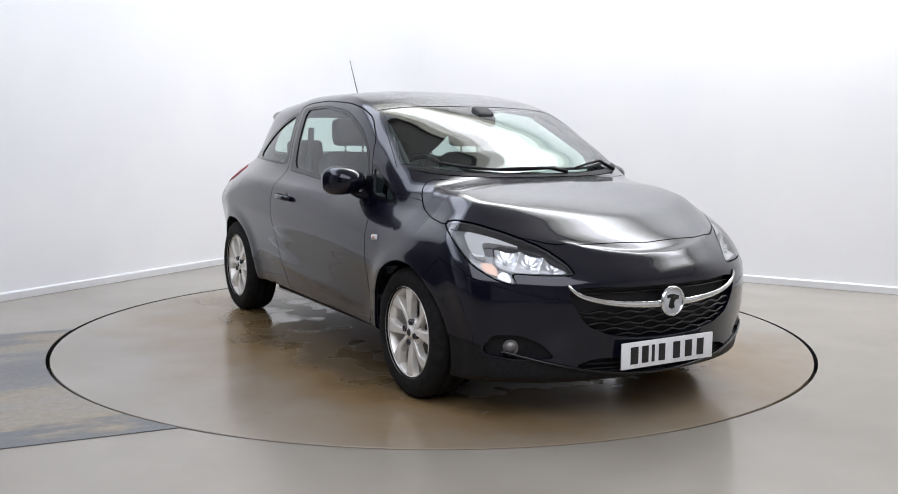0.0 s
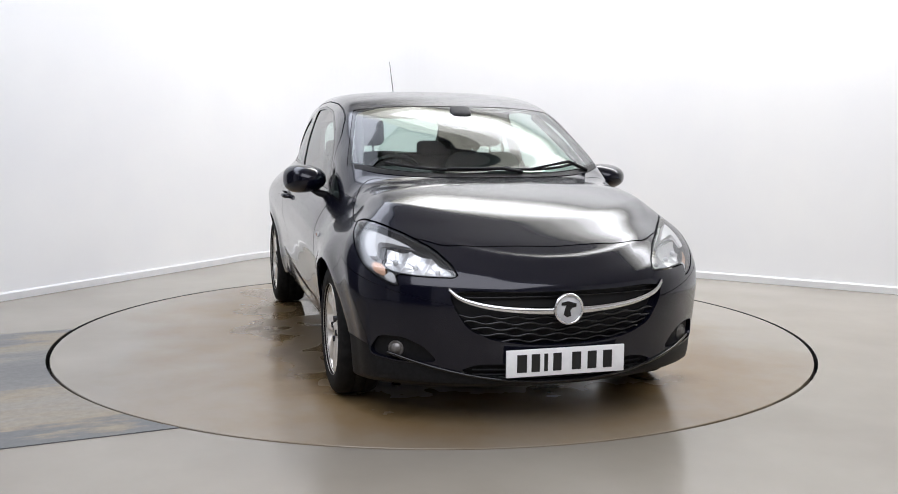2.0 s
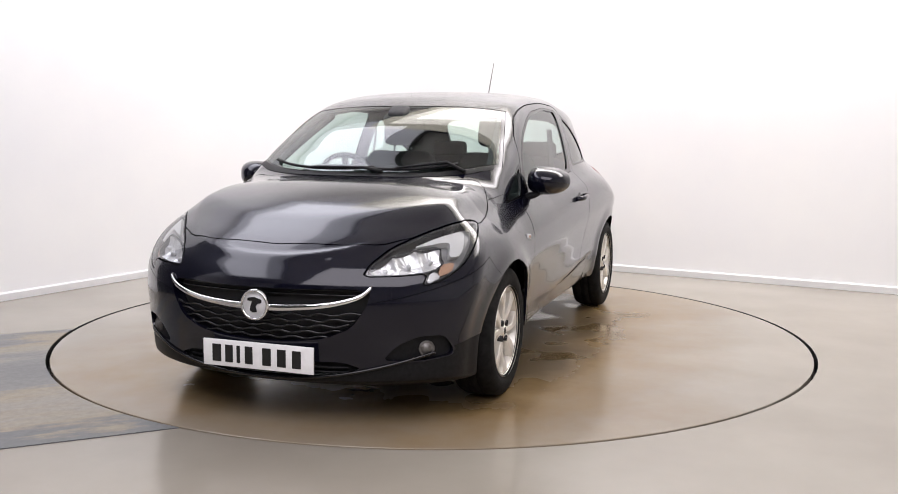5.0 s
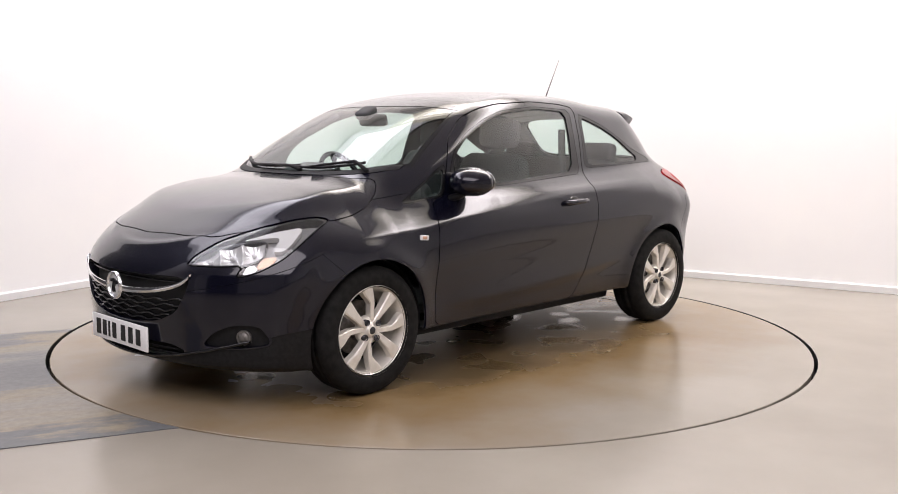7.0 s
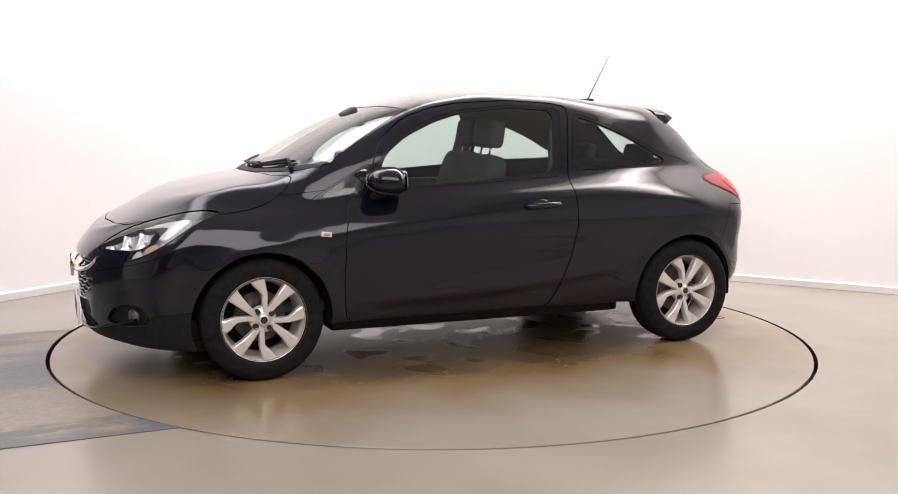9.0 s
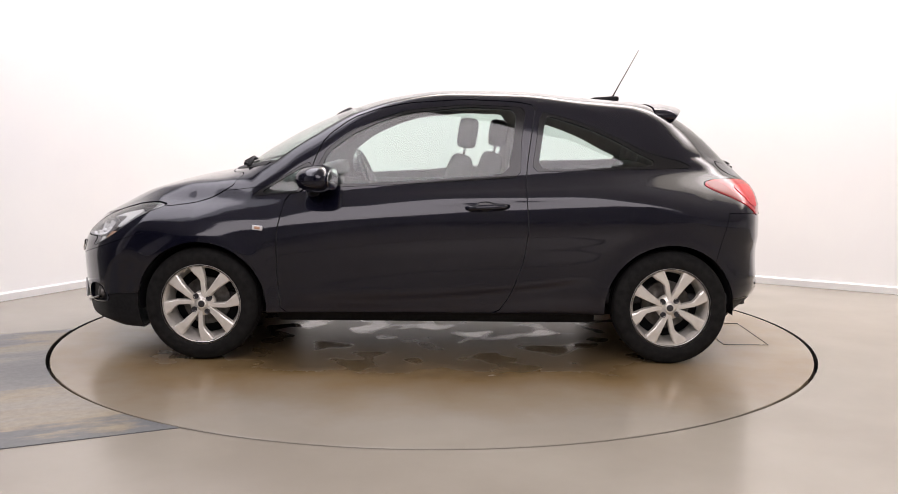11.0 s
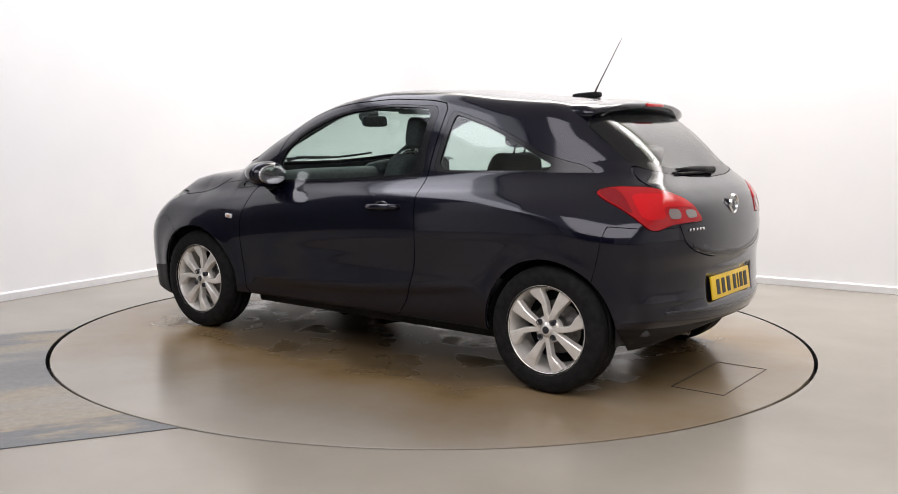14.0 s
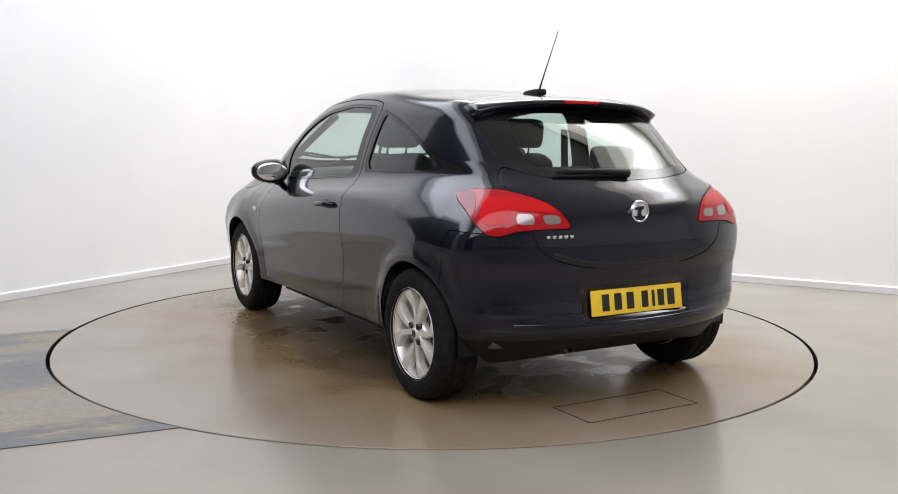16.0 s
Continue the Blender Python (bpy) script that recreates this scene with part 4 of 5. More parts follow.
def build_headlamp(car, mesh, k):
    lamp = panel("headlamp", mesh, LENS, car, "clear lens headlamp unit", 0.0, 0.001)

    def across(m):
        return (k * m[0][:, 1] - m[0][:, 0]) / math.sqrt(2), m[0][:, 2]

    def region(poly, grow=0.0, source=mesh):
        return keep(source, inside(poly, *across(source)) - grow)
    panel("lamp_housing", mesh, LAMP_GREY, lamp, "grey lamp housing", 0.0, 0.052)
    band = keep(mesh, -(inside(HEADLAMP, *across(mesh)) + 0.007))
    panel("lamp_edge", band, LAMP_DARK, lamp, "black lamp edge", 0.048, 0.004)
    # the reflector chamber: chrome pressed into three bowls, with a rim that stands proud
    fine = finer(finer(region(LAMP_CHAMBER)))
    u, z = across(fine)
    push = np.full(len(u), 0.018)
    for i, (bu, bz, r) in enumerate(BOWLS):
        d = np.hypot(u - bu, z - bz)
        a = np.arctan2(z - bz, u - bu)
        bowl = 0.018 + 0.030 * np.clip(1 - (d / r) ** 2, 0, 1) ** 0.7 + 0.0007 * np.cos(a * (9 + 2 * i)) * np.clip(d / 0.02, 0, 1) * (d < r)
        push = np.maximum(push, bowl)
    v, n, f = fine
    me = bpy.data.meshes.new("reflector")
    me.from_pydata((v - push[:, None] * n).tolist(), [], f.tolist())
    me.materials.append(REFLECTOR)
    me.shade_smooth()
    chamber = new("reflector", me)
    chamber.parent = lamp
    chamber["label"] = "chrome reflector pressed into three bowls"
    rim = keep(region(LAMP_CHAMBER, 0.006), -(inside(LAMP_CHAMBER, *across(region(LAMP_CHAMBER, 0.006)))))
    panel("chamber_rim", rim, LAMP_DARK, lamp, "dark rim round the reflector", 0.03, 0.014)
    panel("light_guide", region(LAMP_GUIDE), LAMP_WHITE, lamp, "white light guide blade", 0.03, 0.016)
    panel("indicator", region(LAMP_AMBER), AMBER, lamp, "pale amber indicator", 0.02, 0.022)
    panel("lamp_tip", region(LAMP_TIP), REFLECTOR, lamp, "chrome tip of the lamp", 0.02, 0.018)
    for bu, bz, r in BOWLS:
        near = int(np.argmin(np.hypot(u - bu, z - bz)))
        bm = bmesh.new()
        bmesh.ops.create_uvsphere(bm, u_segments=16, v_segments=10, radius=0.011, matrix=Matrix.Translation(Vector(v[near] - 0.036 * n[near])))
        part("bulb", bm, LAMP_SILVER, lamp)


def build_tail_detail(tail, k):
    def bit(name, poly, mat, label, lift):
        m = SHELL_TAIL[0]
        u = (m[0][:, 1] + m[0][:, 0]) / math.sqrt(2)
        q = keep(m, inside(outline(poly, 1), u, m[0][:, 2]))
        if k < 0:
            q = mirrored(q)
        panel(name, q, mat, tail, label, 0.006, -lift)
    bit("inner_lens", [(-0.651, 0.937), (-0.673, 0.957), (-0.811, 0.957), (-0.915, 0.935), (-0.965, 0.902), (-0.978, 0.890), (-0.875, 0.899), (-0.785, 0.900), (-0.796, 0.846), (-0.673, 0.845)],
        RED_LENS, "bright red inner lens", 0.007)
    bit("indicator_lens", [(-0.808, 0.892), (-0.874, 0.889), (-0.892, 0.846), (-0.819, 0.845)], SMOKE_LENS, "clear smoked lens", 0.0065)
    bit("reversing_lens", [(-0.912, 0.884), (-0.974, 0.882), (-0.995, 0.848), (-0.928, 0.844)], SMOKE_LENS, "clear smoked lens", 0.0065)
    bit("outer_lens", [(-0.530, 0.958), (-0.545, 0.974), (-0.600, 0.980), (-0.625, 0.950), (-0.640, 0.860), (-0.595, 0.900), (-0.540, 0.938)], DEEP_RED, "deep red outer lens", 0.006)


SHELL_TAIL = []


def build_fog(car, k):
    y, z = 0.665, 0.338
    x = reach_front(y, z)
    bm = moved(lathe([(0.0, 0.012), (0.014, 0.010), (0.022, 0.004), (0.027, 0.0), (0.030, 0.005), (0.034, 0.0), (0.034, -0.02)], 36), pose(0, 0, 0, 0, 0, -90 + 30))
    moved(bm, Matrix.Translation((x - 0.018, y, z)))
    if k < 0:
        moved(bm, Matrix.Diagonal((1, -1, 1, 1)))
        bmesh.ops.reverse_faces(bm, faces=bm.faces)
    part("fog_lamp", bm, STEEL, car, "small round fog lamp")


def build_plates(car):
    for front in (True, False):
        x = 2.092 if front else -1.840
        z0, tilt = (0.300, 0) if front else (0.492, 9)
        s = 1 if front else -1
        place = pose(x, 0, z0, 0, -tilt * s if front else tilt, 0)
        bm = moved(box(0.010, 0.524, 0.114, 0.003), place)
        plate = part("number_plate", bm, PLATE_WHITE if front else PLATE_YELLOW, car, "white front plate" if front else "yellow rear plate")
        # seven plain dark bars in two groups
        row = [-0.195, -0.135, -0.09, -0.04, 0.045, 0.115, 0.185]
        wide = [0.046, 0.040, 0.018, 0.040, 0.044, 0.044, 0.044]
        for y, w in zip(row, wide):
            bm = moved(box(0.003, w * 0.92, 0.074, 0.0008, (s * 0.0058, y, 0), 1), place)
            part("bar", bm, INK, plate, smooth=False)


def build_badge(car, x, z, r, tilt, name, s):
    """A chrome ring with a plain shape inside."""
    m = pose(x, 0, z, 0, tilt, -90 * s)
    ring = lathe([(r * 0.80, -0.004), (r * 0.82, 0.008), (r * 0.90, 0.012), (r * 0.98, 0.008), (r, -0.004)], 48)
    base = part(name, moved(ring, m), CHROME, car, "round chrome badge with a plain shape")
    part("badge_disc", moved(lathe([(0.0, 0.002), (r * 0.82, 0.001), (r * 0.82, -0.006)], 40), m), LAMP_WHITE, base)
    bm = bmesh.new()
    pts = [(-0.62, 0.42), (0.05, 0.62), (0.60, 0.52), (0.62, 0.30), (0.18, 0.30), (0.30, 0.05), (0.42, -0.45), (0.15, -0.62), (-0.20, -0.55), (-0.10, -0.15), (-0.28, 0.10), (-0.60, 0.15)]
    a = [bm.verts.new((0.8 * px * r, 0.006, 0.8 * pz * r)) for px, pz in pts]
    b = [bm.verts.new((0.8 * px * r, 0.0, 0.8 * pz * r)) for px, pz in pts]
    bm.faces.new(a)
    for i in range(len(a)):
        j = (i + 1) % len(a)
        bm.faces.new((a[i], b[i], b[j], a[j]))
    bmesh.ops.recalc_face_normals(bm, faces=bm.faces)
    part("badge_shape", moved(bm, m), GLOSS_BLACK, base, smooth=False)


def build_mirrors(car):
    for k in (1, -1):
        bm = bmesh.new()
        bmesh.ops.create_uvsphere(bm, u_segments=32, v_segments=20, radius=1.0)
        for v in bm.verts:
            x, y, z = v.co
            v.co = (0.135 * x if x > 0 else 0.065 * x, (0.114 - 0.012 * x) * math.copysign(abs(y) ** 0.85, y), (0.073 - 0.012 * y) * math.copysign(abs(z) ** 0.8, z))
        moved(bm, pose(0.60, k * 0.866, 0.982, 0, 0, -8 * k))
        shell_ob = part("door_mirror", bm, PAINT, car, "painted door mirror housing")
        y = reach_side(0.64, 0.90)
        stalk = tube([(0.66, k * (y - 0.02), 0.895), (0.645, k * (y + 0.03), 0.908), (0.62, k * 0.84, 0.94)], [0.034, 0.030, 0.034], 12, 0.6)
        part("mirror_stalk", stalk, BLACK_PLASTIC, shell_ob, "black mirror foot")
        glass_bm = bmesh.new()
        bmesh.ops.create_uvsphere(glass_bm, u_segments=28, v_segments=12, radius=1.0, matrix=pose(0.537, k * 0.870, 0.982, 0, 0, -10 * k) @ Matrix.Diagonal((0.005, 0.094, 0.056, 1)))
        part("mirror_glass", glass_bm, MIRROR, shell_ob, "mirror glass")


def spoke(bm, path, widths, depths, front):
    """A tapered bar in the wheel's plane along (angle, radius) points; y is outwards."""
    rows = []
    for i, (a, r) in enumerate(path):
        a0, r0 = path[max(i - 1, 0)]
        a1, r1 = path[min(i + 1, len(path) - 1)]
        p = Vector((-r * math.cos(a), 0, r * math.sin(a)))
        d = Vector((r0 * math.cos(a0) - r1 * math.cos(a1), 0, r1 * math.sin(a1) - r0 * math.sin(a0))).normalized()
        side = Vector((-d.z, 0, d.x))
        w, y = widths[i] / 2, front[i]
        rows.append([bm.verts.new(p + side * sx * w + Vector((0, y + dy, 0))) for sx, dy in ((-1.1, -depths), (-1.0, -0.004), (-0.72, 0.0), (0.72, 0.0), (1.0, -0.004), (1.1, -depths))])
    for a, b in zip(rows, rows[1:]):
        for i in range(5):
            bm.faces.new((a[i], a[i + 1], b[i + 1], b[i]))


def build_wheel(car):
    """One wheel facing +y, its middle at the origin."""
    hub = part("wheel", lathe([(0.0, 0.02), (0.06, 0.02), (0.065, 0.0), (0.066, -0.03), (0.128, -0.03), (0.130, -0.035), (0.130, -0.055), (0.07, -0.056), (0.06, -0.1), (0.0, -0.1)], 48), STEEL, car, "road wheel with brake disc")
    prof = [(0.2035, 0.082), (0.212, 0.093), (0.228, 0.100), (0.250, 0.102), (0.268, 0.100), (0.285, 0.094), (0.297, 0.084), (0.3035, 0.068), (0.3055, 0.045), (0.3055, 0.030), (0.300, 0.029),
            (0.300, 0.023), (0.3055, 0.022), (0.306, -0.022), (0.300, -0.023), (0.300, -0.029), (0.3055, -0.03), (0.3035, -0.068), (0.292, -0.09), (0.25, -0.102), (0.2035, -0.095)]
    part("tyre", lathe(prof, 96), RUBBER, hub, "black rubber tyre")
    barrel = [(0.213, 0.0975), (0.2155, 0.094), (0.2125, 0.088), (0.206, 0.087), (0.203, 0.078), (0.196, 0.066), (0.192, 0.02), (0.180, -0.02), (0.178, -0.06), (0.200, -0.09)]
    rim = part("rim", lathe(barrel, 96), ALLOY, hub, "silver alloy rim with eight spokes")
    part("wheel_backing", lathe([(0.0, -0.085), (0.19, -0.085), (0.198, -0.092)], 48), BLACK_PLASTIC, hub, "black inner wheel face")
    for q in range(4):
        a = math.radians(62 + 90 * q)
        bm = bmesh.new()
        spoke(bm, [(a + 0.14, 0.035), (a + 0.07, 0.08), (a + 0.02, 0.14), (a - 0.02, 0.205)], [0.025, 0.031, 0.044, 0.068], 0.035, [0.074, 0.080, 0.084, 0.082])
        bmesh.ops.recalc_face_normals(bm, faces=bm.faces)
        part("spoke", bm, ALLOY, rim, smooth=False)
        a = math.radians(106 + 90 * q)
        bm = bmesh.new()
        spoke(bm, [(a - 0.32, 0.035), (a - 0.17, 0.085), (a - 0.13, 0.128), (a - 0.05, 0.155), (a + 0.02, 0.178), (a + 0.06, 0.205)], [0.024, 0.025, 0.028, 0.040, 0.056, 0.070], 0.035,
              [0.072, 0.074, 0.077, 0.080, 0.082, 0.082])
        bmesh.ops.recalc_face_normals(bm, faces=bm.faces)
        part("spoke", bm, ALLOY, rim, smooth=False)
    part("hub_cap", lathe([(0.0, 0.083), (0.022, 0.083), (0.027, 0.080), (0.029, 0.074), (0.052, 0.070), (0.066, 0.060), (0.068, 0.03)], 48), ALLOY, rim, "silver wheel hub")
    part("cap_badge", lathe([(0.0, 0.0845), (0.016, 0.0845), (0.018, 0.083)], 32), LAMP_DARK, rim)
    for q in range(4):
        a = math.radians(45 + 90 * q - 4)
        bm = lathe([(0.0, 0.074), (0.008, 0.075), (0.0125, 0.073), (0.013, 0.081), (0.0145, 0.081), (0.015, 0.055)], 16)
        part("wheel_bolt", moved(bm, Matrix.Translation((0.050 * math.cos(a), 0.002, 0.050 * math.sin(a)))), LAMP_DARK, rim, "dark wheel bolt")
    return hub


def build_wheels(car):
    hub = build_wheel(car)
    hub.matrix_basis = pose(1.255, 0.744, 0.306, 0, -12)
    copy_thing(hub, pose(-1.255, 0.744, 0.306))
    copy_thing(hub, pose(1.255, -0.744, 0.306, 0, 30, 180))
    copy_thing(hub, pose(-1.255, -0.744, 0.306, 0, 75, 180))
    # arch liners
    for wx in (1.255, -1.255):
        for k in (1, -1):
            bm = bmesh.new()
            rows = []
            for i in range(25):
                a = math.radians(-6 + 192 * i / 24)
                p = (wx + 0.346 * math.cos(a), 0.298 + 0.346 * math.sin(a))
                rows.append([bm.verts.new((p[0], k * y, p[1])) for y in (0.50, 0.79)])
            for a, b in zip(rows, rows[1:]):
                bm.faces.new((a[0], a[1], b[1], b[0]))
            hubv = bm.verts.new((wx, k * 0.50, 0.298))
            for a, b in zip(rows, rows[1:]):
                bm.faces.new((a[0], b[0], hubv))
            part("arch_liner", bm, BLACK_PLASTIC, car, "black wheel arch liner")


def seat_block(sx, sy, sz, bulge):
    bm = bmesh.new()
    bmesh.ops.create_cube(bm, size=1.0)
    bmesh.ops.subdivide_edges(bm, edges=bm.edges, cuts=7, use_grid_fill=True)
    for v in bm.verts:
        p = v.co * 2
        q = Vector(math.copysign(abs(c), c) for c in p)
        f = (abs(q.x) ** 5 + abs(q.y) ** 5 + abs(q.z) ** 5) ** (1 / 5)
        m = max(abs(q.x), abs(q.y), abs(q.z), 1e-6)
        q *= m / max(f, 1e-6)
        v.co = (q.x * sx / 2, q.y * sy / 2, q.z * sz / 2 * (1 + bulge * (abs(q.y) ** 2 - 0.5)))
    return bm


def build_interior(car):
    cabin = part("cabin_floor", box(2.9, 1.36, 0.06, 0.02, (-0.25, 0, 0.33)), INNER, car, "dark cabin floor")
    under = box(1.75, 1.36, 0.09, 0.02, (0.0, 0, 0.235))
    box(2.5, 0.98, 0.12, 0.02, (0.12, 0, 0.26), bm=under)
    part("underbody", under, BLACK_PLASTIC, car, "black underbody")
    for y, fx in ((0.36, 0.215), (-0.36, 0.015)):
        seat = part("front_seat", moved(seat_block(0.52, 0.50, 0.20, 0.15), pose(fx + 0.02, y, 0.53, 0, -6)), FABRIC, car, "grey cloth front seat")
        part("seat_back", moved(seat_block(0.15, 0.49, 0.60, 0.1), pose(fx - 0.285, y, 0.82, 0, -15)), FABRIC, seat)
        part("headrest", moved(seat_block(0.11, 0.26, 0.175, 0.1), pose(fx - 0.385, y, 1.226, 0, -8)), FABRIC, seat)
        for d in (0.06, -0.06):
            part("headrest_post", tube([(fx - 0.355, y + d, 1.08), (fx - 0.378, y + d, 1.17)], 0.007, 8), CHROME, seat)
    bench = part("rear_seat", moved(seat_block(0.50, 1.20, 0.20, 0.05), pose(-0.80, 0, 0.56, 0, -6)), FABRIC, car, "grey cloth rear bench")
    part("seat_back", moved(seat_block(0.14, 1.20, 0.55, 0.05), pose(-1.12, 0, 0.80, 0, -20)), FABRIC, bench)
    for y in (0.34, -0.34):
        part("headrest", moved(seat_block(0.09, 0.25, 0.13, 0.1), pose(-1.22, y, 1.10, 0, -10)), FABRIC, bench)
    part("parcel_shelf", box(0.34, 1.05, 0.02, 0.006, (-1.42, 0, 0.985)), INNER, car, "dark parcel shelf")
    # dashboard: a full-width form with a hood over the dials
    bm = seat_block(0.46, 1.38, 0.26, 0.0)
    dash = part("dashboard", moved(bm, pose(0.86, 0, 0.855, 0, 8)), INNER, car, "dark soft dashboard")
    part("dial_hood", moved(seat_block(0.20, 0.34, 0.10, 0.0), pose(0.70, -0.36, 0.985, 0, 12)), INNER, dash)
    part("centre_console", box(0.5, 0.22, 0.34, 0.03, (0.42, 0, 0.55)), INNER, car, "dark centre console")
    ring = lathe([(0.183 + 0.015 * math.cos(2 * math.pi * i / 12), 0.015 * math.sin(2 * math.pi * i / 12)) for i in range(12)], 48, closed=True)
    tilt = pose(0.455, -0.36, 0.93, 0, 0, 90) @ pose(0, 0, 0, 24, 0, 0)
    wheel = part("steering_wheel", moved(ring, tilt), GLOSS_BLACK, car, "black steering wheel")
    part("steering_boss", moved(seat_block(0.15, 0.05, 0.13, 0.0), tilt), INNER, wheel)
    for q in (0, 180, 270):
        part("steering_spoke", moved(box(0.14, 0.02, 0.035, 0.006, (0.105, 0, 0)), tilt @ pose(0, 0, 0, 0, q)), INNER, wheel)
    part("rear_view_mirror", moved(seat_block(0.03, 0.23, 0.07, 0.0), pose(0.52, 0.0, 1.295, 0, 8)), INNER, car, "dark inside mirror")
    part("sensor_cover", moved(seat_block(0.10, 0.11, 0.05, 0.0), pose(0.57, 0, 1.335, 0, 28)), INNER, car, "dark sensor cover")
    for y in (0.30, -0.30):
        part("sun_visor", moved(seat_block(0.14, 0.36, 0.016, 0.0), pose(0.38, y, 1.365, 0, 14)), HEADLINER, car, "pale sun visor")
    for k in (1, -1):
        part("door_card", box(1.25, 0.04, 0.52, 0.015, (0.15, k * 0.72, 0.66)), INNER, car, "dark door lining")
        path = [(0.93 - t * 0.58, k * (0.630 - 0.105 * t), 0.985 + 0.335 * t ** 0.85) for t in np.linspace(0.0, 1.0, 9)]
        part("pillar_trim", tube(path, 0.022, 8), FABRIC, car, "pale windscreen pillar lining")
        part("seat_belt", tube([(-0.46, k * 0.60, 1.25), (-0.44, k * 0.63, 0.95), (-0.40, k * 0.64, 0.55)], 0.022, 6, 0.2), INNER, car, "dark seat belt")
    # roof lining follows the roof
    bm = bmesh.new()
    rows = []
    for x in np.linspace(0.36, -1.30, 14):
        half = 0.50 if x > -0.9 else 0.46
        rows.append([bm.verts.new((x, y, reach_top(x, y) - 0.035)) for y in np.linspace(-half, half, 9)])
    for a, b in zip(rows, rows[1:]):
        for i in range(8):
            bm.faces.new((a[i], a[i + 1], b[i + 1], b[i]))
    part("roof_lining", bm, HEADLINER, car, "pale roof lining")


def build_details(car):
    # roof spoiler over the rear glass
    bm = bmesh.new()
    rows = []
    for y in np.linspace(-0.535, 0.535, 37):
        q = abs(y) / 0.535
        back = -1.40 + 0.075 * q ** 3
        z = reach_top(-1.18, y)
        x1 = -1.20
        lip_z = 1.389 - 0.030 * q ** 2 - 0.022 * q ** 6
        und = reach_rear(y, lip_z - 0.045)
        rows.append([bm.verts.new(c) for c in ((x1, y, z + 0.001), ((x1 + back) / 2, y, (z + lip_z) / 2 + 0.009), (back + 0.02, y, lip_z + 0.002), (back, y, lip_z - 0.010), (back + 0.01, y, lip_z - 0.022),
                                                (und - 0.004, y, lip_z - 0.045), (x1, y, z - 0.05))])
    for a, b in zip(rows, rows[1:]):
        for i in range(6):
            bm.faces.new((a[i], a[i + 1], b[i + 1], b[i]))
    for row in (rows[0], rows[-1]):
        bm.faces.new(row)
    bmesh.ops.recalc_face_normals(bm, faces=bm.faces)
    sp = part("roof_spoiler", bm, PAINT, car, "painted roof spoiler")
    part("brake_light", box(0.012, 0.20, 0.016, 0.004, (-1.3995, 0, 1.377)), RED_LENS, sp, "red high brake light")
    # aerial
    z = reach_top(-1.05, 0)
    bm = seat_block(0.17, 0.055, 0.035, 0.0)
    for v in bm.verts:
        v.co.y *= 1 - 0.5 * max(0.0, v.co.x / 0.085)
    foot = part("aerial_foot", moved(bm, pose(-1.00, 0, z + 0.012, 0, 4)), BLACK_PLASTIC, car, "black aerial foot")
    part("aerial_rod", tube([(-1.045, 0, z + 0.02), (-1.07, 0, z + 0.07), (-1.20, 0, z + 0.31)], [0.006, 0.0035, 0.002], 8), BLACK_PLASTIC, foot, "thin whip aerial")
    # wipers at the foot of the windscreen
    for y0, y1, x0 in ((-0.52, 0.10, 1.08), (-0.02, 0.50, 1.12)):
        pts = []
        for t in np.linspace(0, 1, 12):
            y = y0 + (y1 - y0) * t
            x = 1.120 - 0.10 * (y / 0.7) ** 2 - 0.22 * (y / 0.7) ** 4 + (0.02 * math.sin(t * math.pi))
            pts.append((x, y, reach_top(x, y) + 0.014))
        w = part("wiper", tube(pts, 0.009, 8, 0.8), BLACK_PLASTIC, car, "black windscreen wiper")
        end = pts[-1]
        mid = pts[5]
        part("wiper_arm", tube([(end[0] + 0.035, end[1] + 0.05, reach_top(end[0] + 0.035, end[1] + 0.05) + 0.012), (end[0] + 0.025, end[1] - 0.05, reach_top(end[0] + 0.025, end[1] - 0.05) + 0.024),
                                     (mid[0] + 0.012, mid[1], reach_top(mid[0] + 0.012, mid[1]) + 0.026)], [0.015, 0.012, 0.007], 8, 0.7), BLACK_PLASTIC, w)
    # cowl panel
    bm = bmesh.new()
    rows = []
    for y in np.linspace(-0.66, 0.66, 33):
        x = 1.168 - 0.10 * (y / 0.7) ** 2 - 0.22 * (y / 0.7) ** 4
        rows.append([bm.verts.new((x + dx, y, reach_top(x + dx, y) + dz)) for dx, dz in ((-0.012, 0.003), (0.0, 0.006), (0.028, 0.003))])
    for a, b in zip(rows, rows[1:]):
        for i in range(2):
            bm.faces.new((a[i], a[i + 1], b[i + 1], b[i]))
    part("cowl", bm, BLACK_PLASTIC, car, "black cowl strip")
    # rear wiper, handle ledge, exhaust, repeaters
    pts = [(reach_rear(y, z) - 0.016, y, z) for y, z in ((0.34, 1.062), (0.20, 1.062), (0.08, 1.058), (-0.04, 1.052))]
    rw = part("rear_wiper", tube(pts, [0.006, 0.014, 0.020, 0.024], 10, 0.9), BLACK_PLASTIC, car, "black rear wiper")
    pts = [(reach_rear(y, 1.043) - 0.008, y, 1.043) for y in np.linspace(0.36, -0.02, 8)]
    part("rear_wiper_blade", tube(pts, 0.007, 8), BLACK_PLASTIC, rw)
    part("exhaust_tip", moved(lathe([(0.018, -0.05), (0.024, -0.05), (0.024, 0.05), (0.018, 0.05)], 24), pose(-1.70, 0.30, 0.282, 0, 0, 90)), STEEL, car, "dull steel exhaust tip")
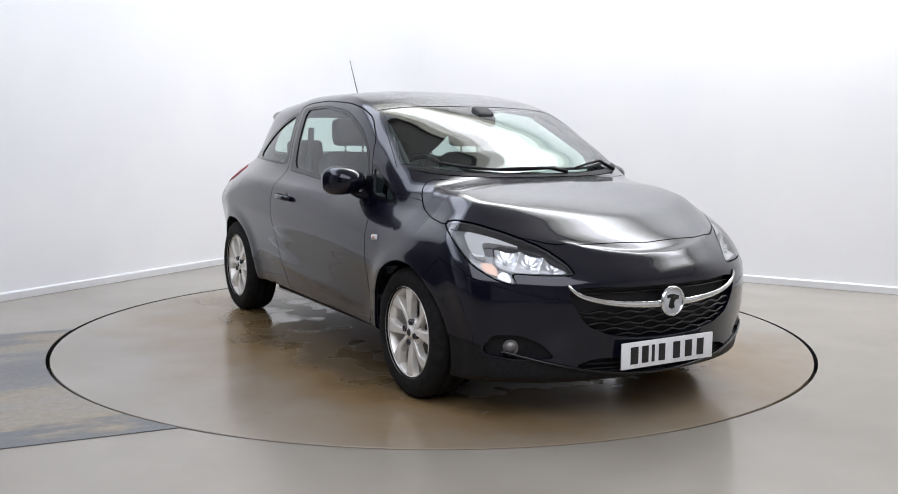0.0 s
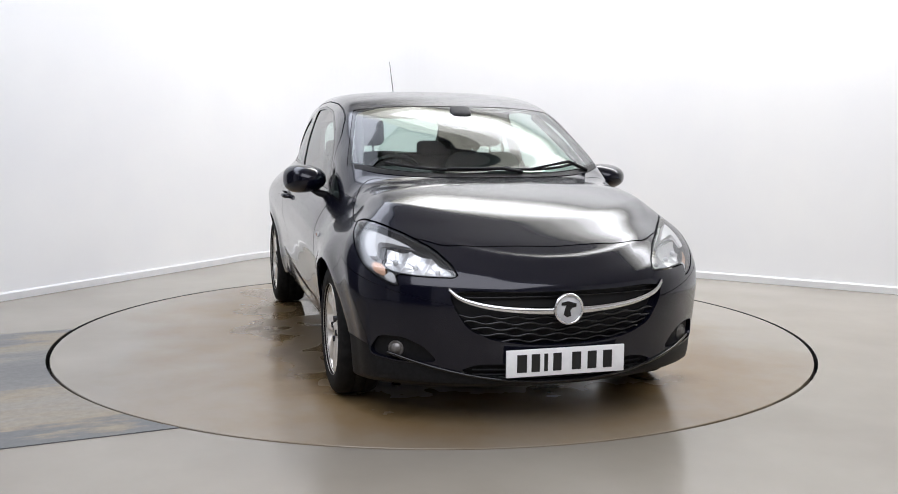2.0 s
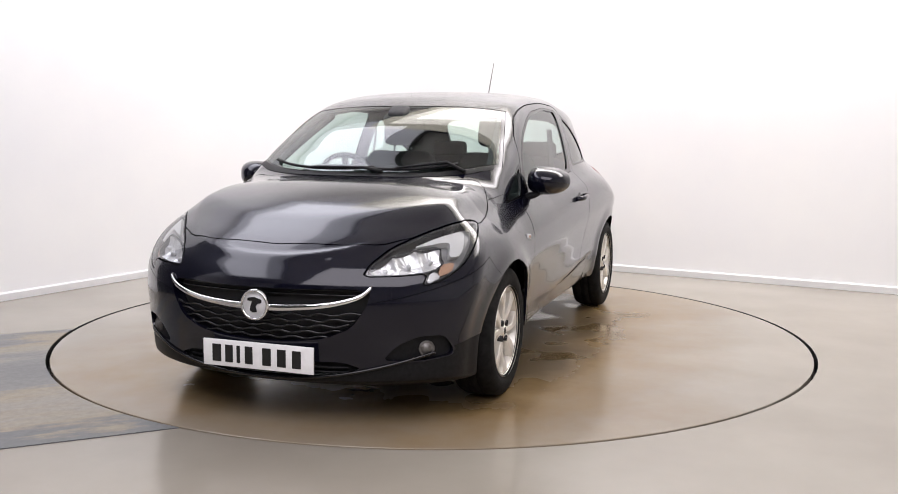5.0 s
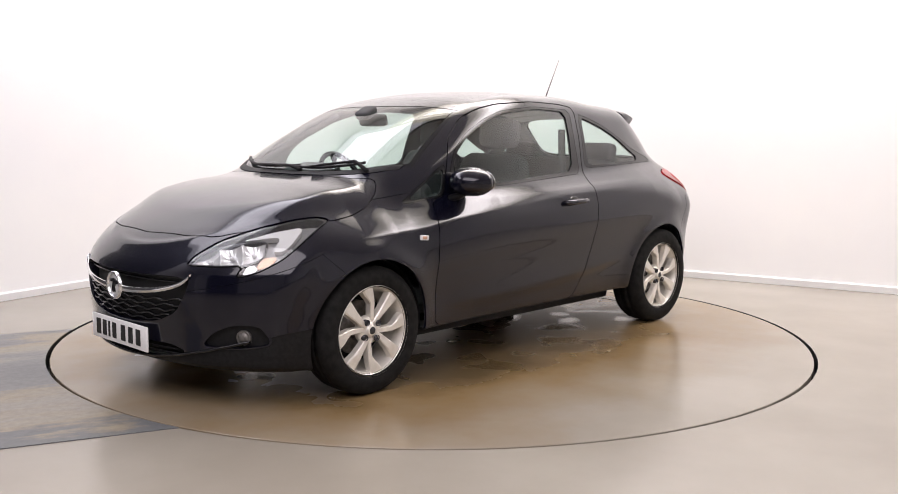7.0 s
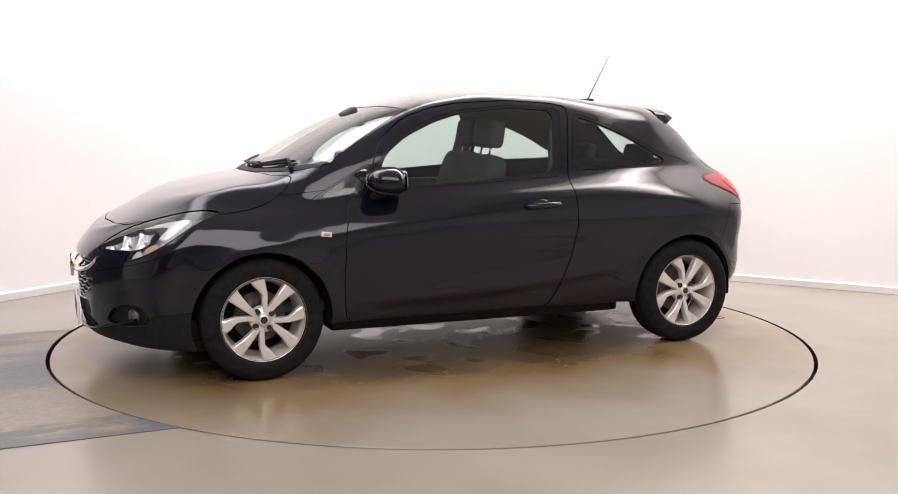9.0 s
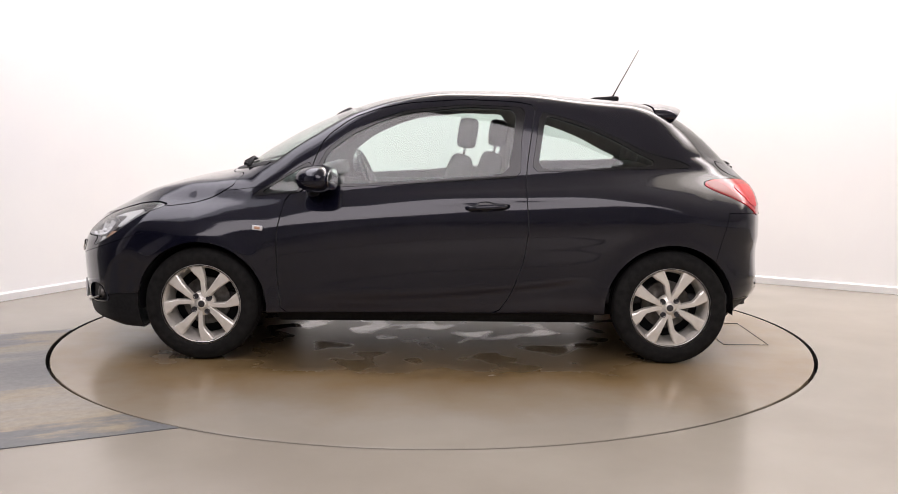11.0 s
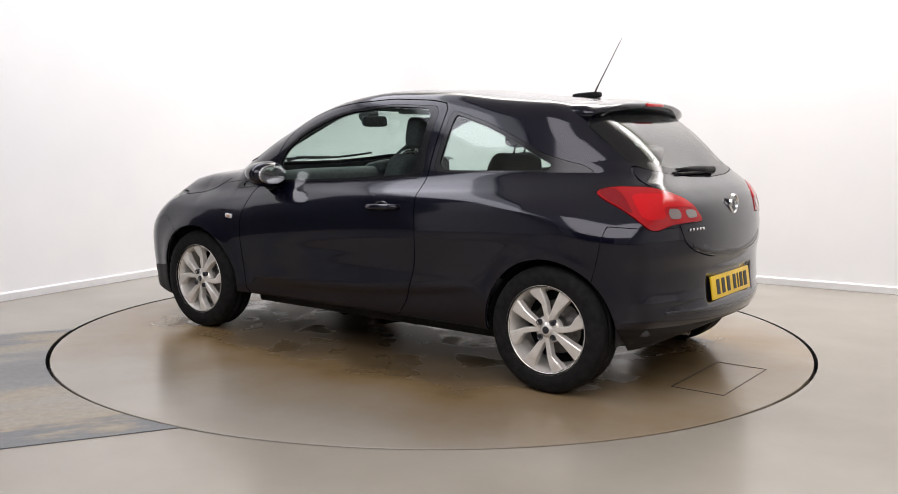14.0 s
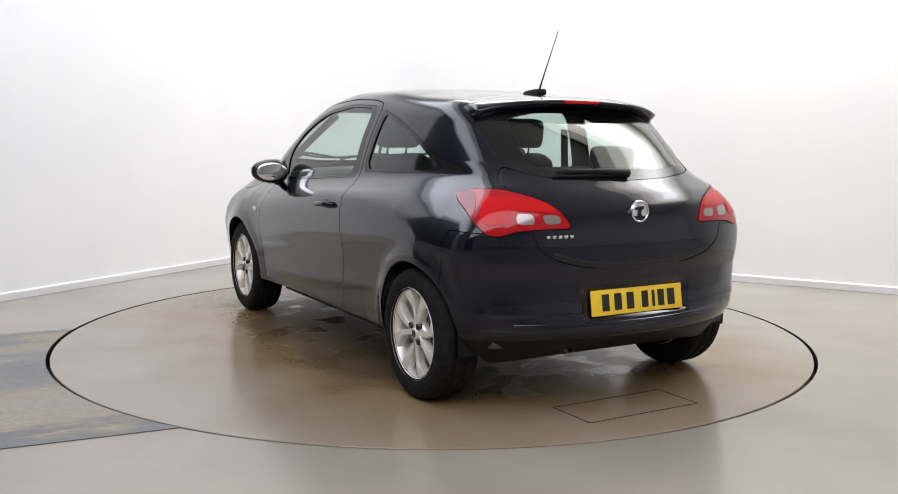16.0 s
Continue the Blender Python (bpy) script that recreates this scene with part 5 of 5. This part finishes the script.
    for k in (1, -1):
        y = reach_side(0.942, 0.722)
        m = pose(0.942, k * (y + 0.001), 0.722, 0, -6, 0)
        rep = part("side_repeater", moved(box(0.056, 0.012, 0.026, 0.005), m), LAMP_WHITE, car, "small clear side repeater")
        part("repeater_lens", moved(box(0.030, 0.013, 0.016, 0.004, (0.0, 0.001 * k, 0)), m), AMBER, rep)
    def on_rear(points, width, lift, thick):
        bm = bmesh.new()
        rows = []
        for y, z in points:
            rows.append([bm.verts.new((reach_rear(y, z + dz * width) - lift - dx, y, z + dz * width)) for dz, dx in ((-0.5, 0), (-0.34, thick), (0.34, thick), (0.5, 0))])
        for a, b in zip(rows, rows[1:]):
            for i in range(3):
                bm.faces.new((a[i], a[i + 1], b[i + 1], b[i]))
        bmesh.ops.recalc_face_normals(bm, faces=bm.faces)
        return bm
    smile = [(y, 0.650 + 0.24 * y * y + 0.45 * y ** 4) for y in np.linspace(-0.45, 0.45, 41)]
    part("tailgate_strip", on_rear(smile, 0.030, -0.001, 0.002), GLOSS_BLACK, car, "gloss black strip at the tailgate's foot")
    part("bumper_step", on_rear([(y, 0.402 + 0.03 * y * y) for y in np.linspace(-0.62, 0.62, 41)], 0.020, -0.003, 0.006), PAINT, car, "step along the rear bumper")
    # plain bars in place of the model script
    for i in range(5):
        y = 0.475 - 0.027 * i
        z = 0.792
        part("script_bar", box(0.005, 0.019, 0.014, 0.002, (reach_rear(y, z) - 0.002, y, z)), CHROME, car)


def build_car():
    car = new("car")
    tagged(car, "dark blue-black three-door hatchback with silver alloy wheels, parked on the turntable", "car")
    whole = shell(0.0145)
    SHELL_TAIL.append(keep(whole, field_tail(whole[0])))
    build_body(car, whole)
    build_plates(car)
    build_badge(car, reach_front(0, 0.520) + 0.012, 0.520, 0.066, 0, "front_badge", 1)
    build_badge(car, reach_rear(0, 0.888) - 0.006, 0.888, 0.050, 14, "rear_badge", -1)
    build_mirrors(car)
    build_wheels(car)
    build_interior(car)
    build_details(car)
    return car


car = build_car()


# ---- what moves: the turntable carries the car round ----
TURN = ((0.0, -60.40), (0.5, -61.48), (1.0, -64.22), (1.5, -68.44), (2.0, -74.50), (2.5, -80.40), (3.0, -86.65), (3.5, -92.55), (4.0, -98.75), (4.5, -104.63),
        (7.0, -134.85), (7.5, -140.60), (8.0, -146.42), (8.5, -152.20), (9.0, -158.10), (11.5, -187.38), (12.0, -193.40), (12.5, -199.20), (13.0, -205.25),
        (13.5, -211.05), (14.0, -217.15), (14.5, -223.05), (15.0, -229.15), (15.5, -235.00), (16.0, -241.01))
OFFSET = Vector((-0.0235, -0.0097, 0))


def motions():
    walk(turntable, [(t, pose(0, 0, 0, 0, 0, a)) for t, a in TURN])
    walk(car, [(t, pose(0, 0, 0, 0, 0, a) @ Matrix.Translation(OFFSET)) for t, a in TURN])


motions()
